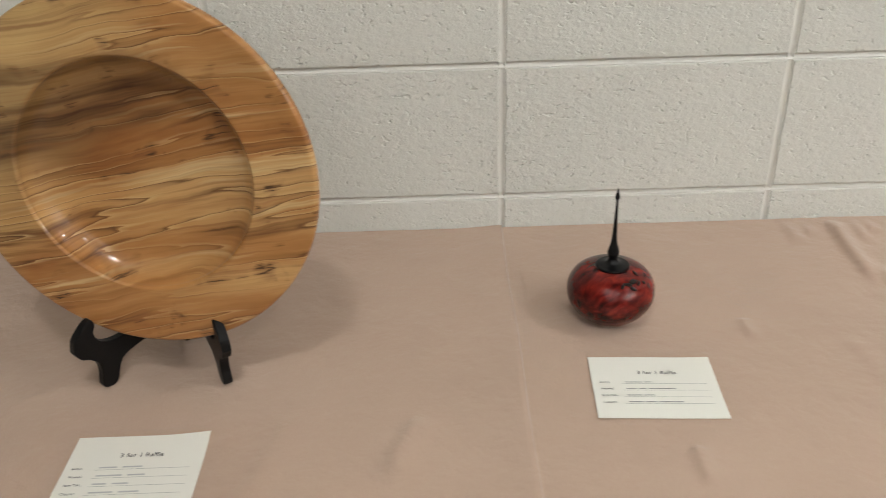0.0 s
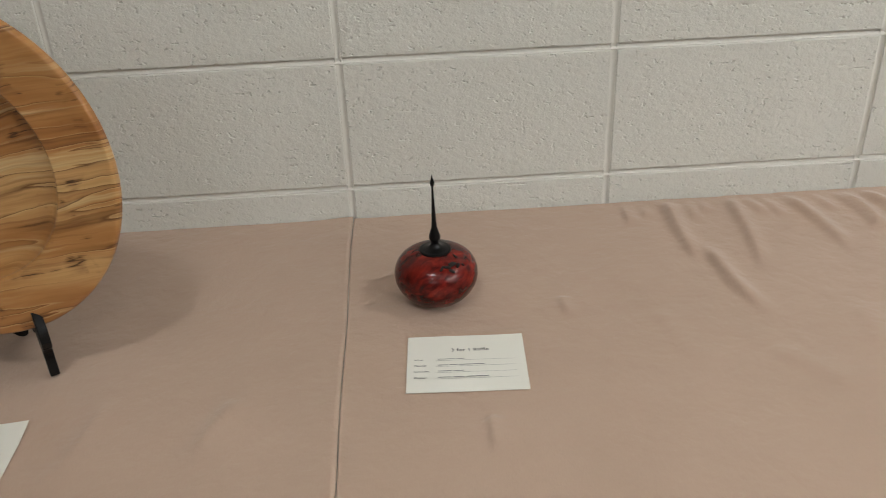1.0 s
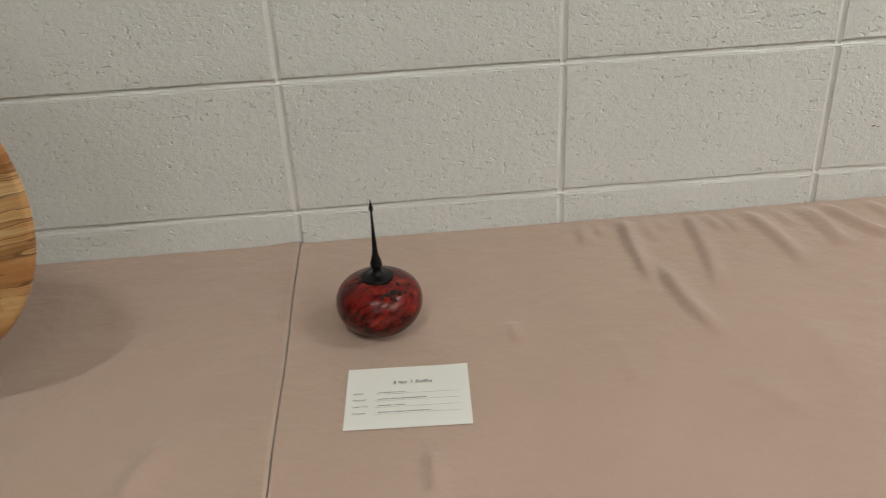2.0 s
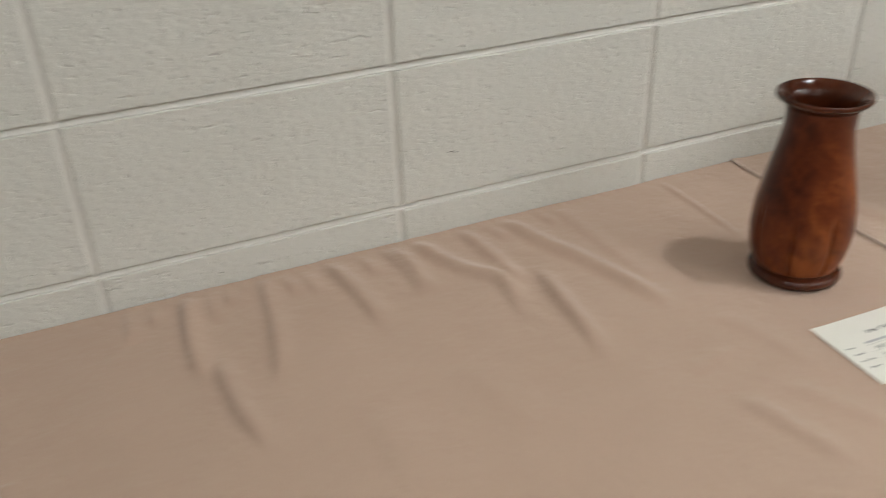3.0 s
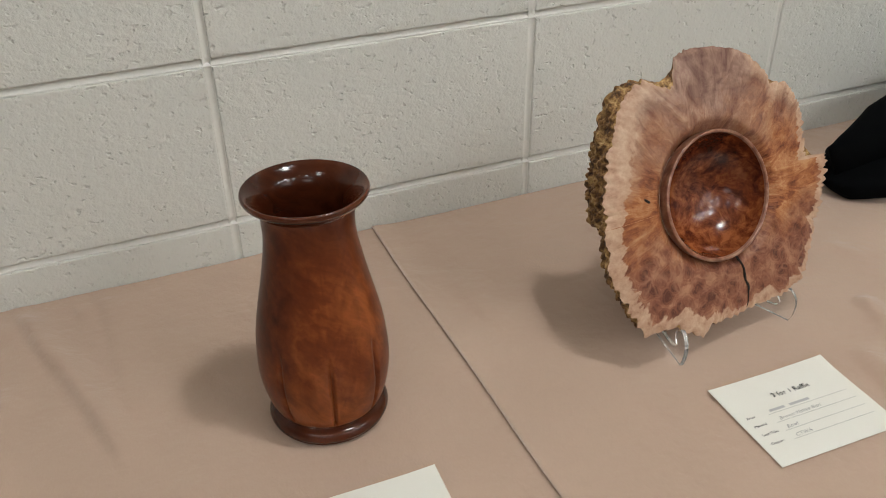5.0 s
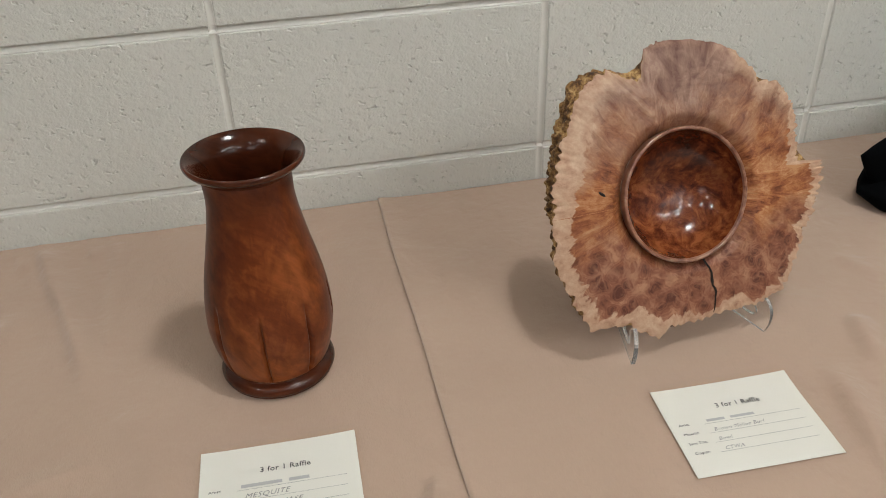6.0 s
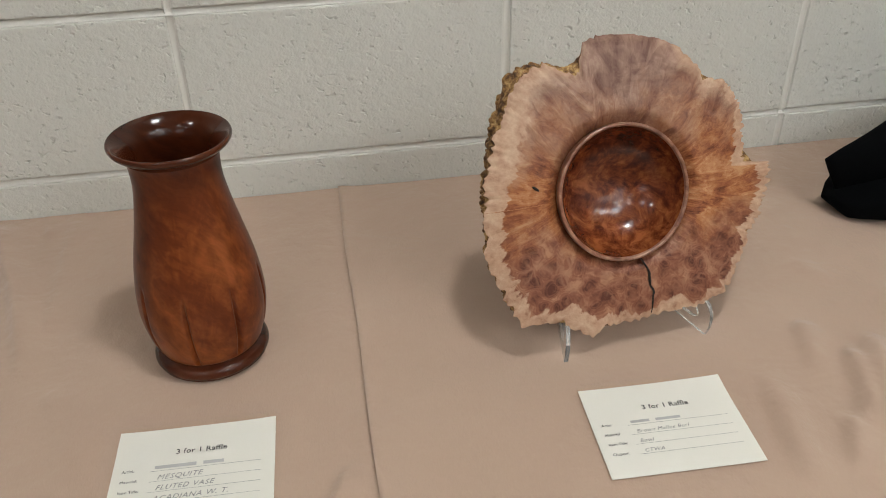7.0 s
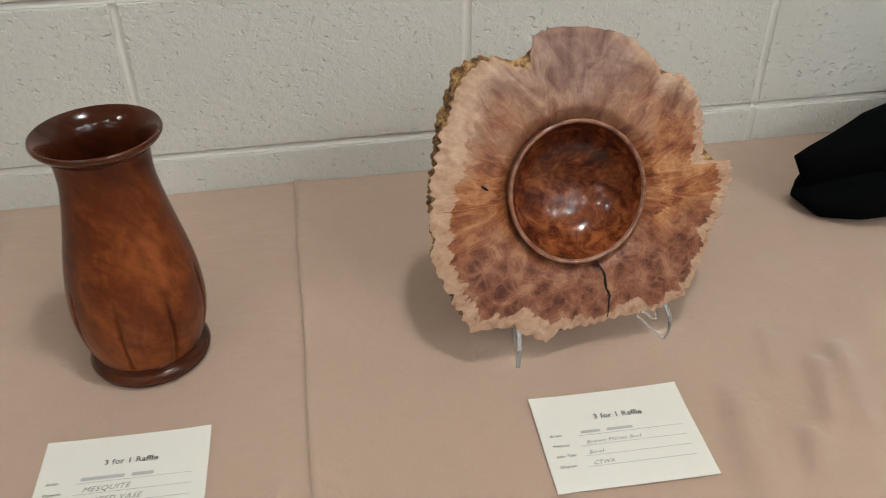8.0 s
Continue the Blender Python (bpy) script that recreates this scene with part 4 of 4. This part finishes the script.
def card(x, y, turn, hand, curl, seed):
    """A printed slip: four ruled lines, each with a printed word and something written by hand. hand: (text or bar length in metres, size) per line."""
    thing = empty("label_card", pose(x, y, TOP + 0.0018, 0, 0, turn), "white paper card with printed and handwritten lines lying on cloth", "card", "cards on the tables")
    nx, ny = 25, 19
    top = []
    for j in range(ny):
        for i in range(nx):
            u, v = i / (nx - 1) - 0.5, j / (ny - 1) - 0.5
            lift = curl[0] * max(0, u + v - 0.55) ** 2 + curl[1] * max(0, v - u - 0.55) ** 2 + 0.0007 * noise.noise((u * 2.5, v * 2.5, seed))
            top.append((u * CARD_W, v * CARD_H, max(lift, 0.0)))
    verts = top + [(a, b, c - 0.0004) for a, b, c in top]
    faces = quads(ny, nx) + [tuple(v + nx * ny for v in f[::-1]) for f in quads(ny, nx)]
    ring = [i for i in range(nx)] + [j * nx + nx - 1 for j in range(1, ny)] + [(ny - 1) * nx + i for i in range(nx - 2, -1, -1)] + [j * nx for j in range(ny - 2, 0, -1)]
    n = len(verts)
    verts = verts + [verts[a] for a in ring] + [verts[a + nx * ny] for a in ring]
    for a in range(len(ring)):
        b = (a + 1) % len(ring)
        faces.append((n + b, n + a, n + a + len(ring), n + b + len(ring)))
    sheet = grid_part("sheet", verts, faces, PAPER, thing)
    z = 0.0011
    px = lambda s: (s - 0.5) * CARD_W  # noqa: E731
    py = lambda t: (0.5 - t) * CARD_H  # noqa: E731
    lettering("heading", "3 for 1 Raffle", 0.0083, px(0.375), py(0.305), z, INK, sheet, "black printed heading", bold=0.00004, space=1.04)
    for k, (word, line) in enumerate(zip(("Artist:", "Material:", "Item Title:", "Chapter:"), (0.455, 0.562, 0.668, 0.775))):
        lettering("caption", word, 0.0043, px(0.06), py(line), z, INK, sheet, "small printed caption")
        bar("ruled_line", px(0.235), px(0.915), py(line + 0.012), 0.00025, z - 0.0001, RULE, sheet)
        what, size = hand[k]
        if isinstance(what, str):
            lettering("handwriting", what, size, px(0.27 + 0.02 * noise.noise((k, seed, 0.5))), py(line - 0.004), z, PENCIL, sheet, "pencil handwriting", bold=-0.00005, shear=0.32, turn=0.9, space=1.10)
        else:
            at = px(0.26)
            for length in what:
                bar("handwriting", at, at + length, py(line - 0.010), size, z, NAME_BAR if size > 0.0019 else PENCIL, sheet, "handwriting as a plain bar")
                at += length + (0.006 if size > 0.0019 else 0.0022)
    return thing


card(-0.4165, -0.5165, 0.6, (((0.018, 0.020), 0.0020), ((0.026, 0.018), 0.0020), ((0.014, 0.016), 0.0020), ((0.024, 0.020), 0.0020)), (0.018, 0.0), 1.0)
card(0.1468, -0.403, -2.8, (((0.020, 0.009), 0.0010), ((0.012, 0.009, 0.030), 0.0012), ((0.016, 0.012), 0.0012), ((0.016, 0.012, 0.027), 0.0012)), (0.004, 0.0), 2.0)
card(1.2355, -0.4755, -1.8, (((0.036, 0.018), 0.0036), ("MESQUITE", 0.0078), ("FLUTED VASE", 0.0076), ("ACADIANA W. T.", 0.0076)), (0.010, 0.003), 3.0)
card(1.667, -0.4995, -1.5, (((0.018, 0.024), 0.0030), ("Brown Mallee Burl", 0.0060), ("Bowl", 0.0060), ("CTWA", 0.0060)), (0.012, 0.004), 4.0)


# ---- black cloth bundle ----
def fabric_lobe(name, parent, length, sections, seed):
    """A soft folded layer: rounded cross-sections along x. sections: (share of length, y centre, half width, bottom, top)."""
    n, m = 60, 40
    s = np.array(sections)
    verts = []
    for i in range(n):
        f = i / (n - 1)
        yc, hw, zb, zt = (np.interp(f, s[:, 0], s[:, k]) for k in range(1, 5))
        for j in range(m):
            a = 2 * math.pi * j / m
            c, d = math.cos(a), math.sin(a)
            c, d = math.copysign(abs(c) ** 0.8, c), math.copysign(abs(d) ** 0.7, d)
            x, y, z = f * length, yc + hw * c, (zb + zt) / 2 + (zt - zb) / 2 * d
            k = 0.004 * min(1.0, f * 8) * noise.noise((x * 14, y * 14, seed)) * (1 if d > -0.2 else 0)
            verts.append((x + (0.15 if seed < 1.5 else 0.55) * max(0.0, zt - z) * (1 - f), y + k, max(z + k, 0.0004)))
    faces = [f[::-1] for f in quads(n, m, True)]
    faces += [tuple(range(m)), tuple(range((n - 1) * m, n * m))[::-1]]
    return grid_part(name, verts, faces, BLACK_CLOTH, parent)


def black_bundle():
    thing = empty("black_cloth", pose(1.989, -0.133, TOP), "folded black cloth bundle lying on the tablecloth", "cloth")
    fabric_lobe("lower_fold", thing, 0.60, ((0, -0.046, 0.002, 0.019, 0.025), (0.035, -0.049, 0.035, 0.0, 0.033), (0.10, -0.042, 0.063, 0.0, 0.048), (0.3, -0.03, 0.085, 0.0, 0.085), (1, -0.02, 0.10, 0.0, 0.10)), 1.0).location = (0.009, 0, 0)
    fabric_lobe("upper_fold", thing, 0.60, ((0, -0.046, 0.002, 0.026, 0.076), (0.04, -0.042, 0.014, 0.026, 0.084), (0.17, -0.035, 0.040, 0.035, 0.112), (0.5, -0.03, 0.060, 0.05, 0.165), (1, -0.02, 0.07, 0.07, 0.20)), 2.0)
    return thing


black_bundle()

# ---- block wall, piece by piece ----
core = tagged(part("wall_north", box(bmesh.new(), X0 - 0.2, X1 + 0.2, 0.012, 0.2, 0, HEIGHT), MORTAR, smooth=False), "painted concrete block wall in stack bond, off-white", "wall", kind="structure")


def block_mesh():
    bm = bmesh.new()
    w, h = (BW - JOINT) / 2, (BH - JOINT) / 2
    box(bm, -w, w, 0, 0.0118, -h, h)
    front = [e for e in bm.edges if all(v.co.y < 0.001 for v in e.verts)]
    bmesh.ops.bevel(bm, geom=front, offset=0.0020, segments=3, affect="EDGES", profile=0.5)
    me = bpy.data.meshes.new("block")
    bm.to_mesh(me)
    bm.free()
    me.materials.append(BLOCK)
    me.polygons.foreach_set("use_smooth", [False] * len(me.polygons))
    return me


BLOCK_MESH = block_mesh()
rng = random.Random(5)
for row in range(13):
    for col in range(19):
        ob = new("block", BLOCK_MESH)
        ob.parent = core
        ob.matrix_basis = pose(X0 + (col + 0.5) * BW, rng.uniform(-0.0006, 0.0006), (row + 0.5) * BH, rng.uniform(-0.15, 0.15), 0, rng.uniform(-0.08, 0.08))


def joint(name, length, upright, seed):
    """A tooled, slightly hollow mortar joint."""
    n = int(length / 0.02) + 1
    across = np.array([-1, -0.9, -0.78, -0.5, -0.2, 0.1, 0.35, 0.55, 0.7, 0.82, 0.92, 1])
    verts = []
    for i in range(n):
        s = i / (n - 1) * length
        for a in across:
            off = a * (JOINT / 2 + 0.0008)
            if upright:
                dip = 0.0042 * (1 - a * a)
            else:
                dip = 0.0072 * (((a + 1) / 1.6) ** 1.2 if a < 0.6 else max(0.0, (1 - a) / 0.4) ** 0.8)
            y = 0.0012 + dip + 0.0030 * max(0.0, abs(a) - 0.8) / 0.2 + 0.0006 * noise.noise((s * 30, a, seed))
            off += 0.0008 * noise.noise((s * 12, seed, 2.0)) * (1 - abs(a))
            verts.append((off, y, s) if upright else (s, y, off))
    faces = quads(n, len(across))
    return grid_part(name, verts, faces if upright else [f[::-1] for f in faces], MORTAR, core)


for row in range(1, 13):
    joint("bed_joint", X1 - X0, False, row * 3.7).location = (X0, 0, row * BH)
for col in range(1, 19):
    joint("head_joint", HEIGHT, True, col * 5.1).location = (X0 + col * BW, 0, 0)

# small chips in the paint
for k, (x, z, w, h) in enumerate(((0.892, 0.883, 0.0036, 0.0009), (0.899, 0.881, 0.0022, 0.0007))):
    bm = bmesh.new()
    bmesh.ops.create_icosphere(bm, subdivisions=2, radius=1.0)
    for v in bm.verts:
        v.co *= 1 + 0.4 * noise.noise(v.co * 1.7 + Vector((k * 5.0, 0, 0)))
    bmesh.ops.transform(bm, matrix=Matrix.Translation((x, -0.0002, z)) @ Matrix.Diagonal((w, 0.0006, h, 1)), verts=bm.verts)
    part("chip", bm, CRACK, core, "dark chip in the paint")
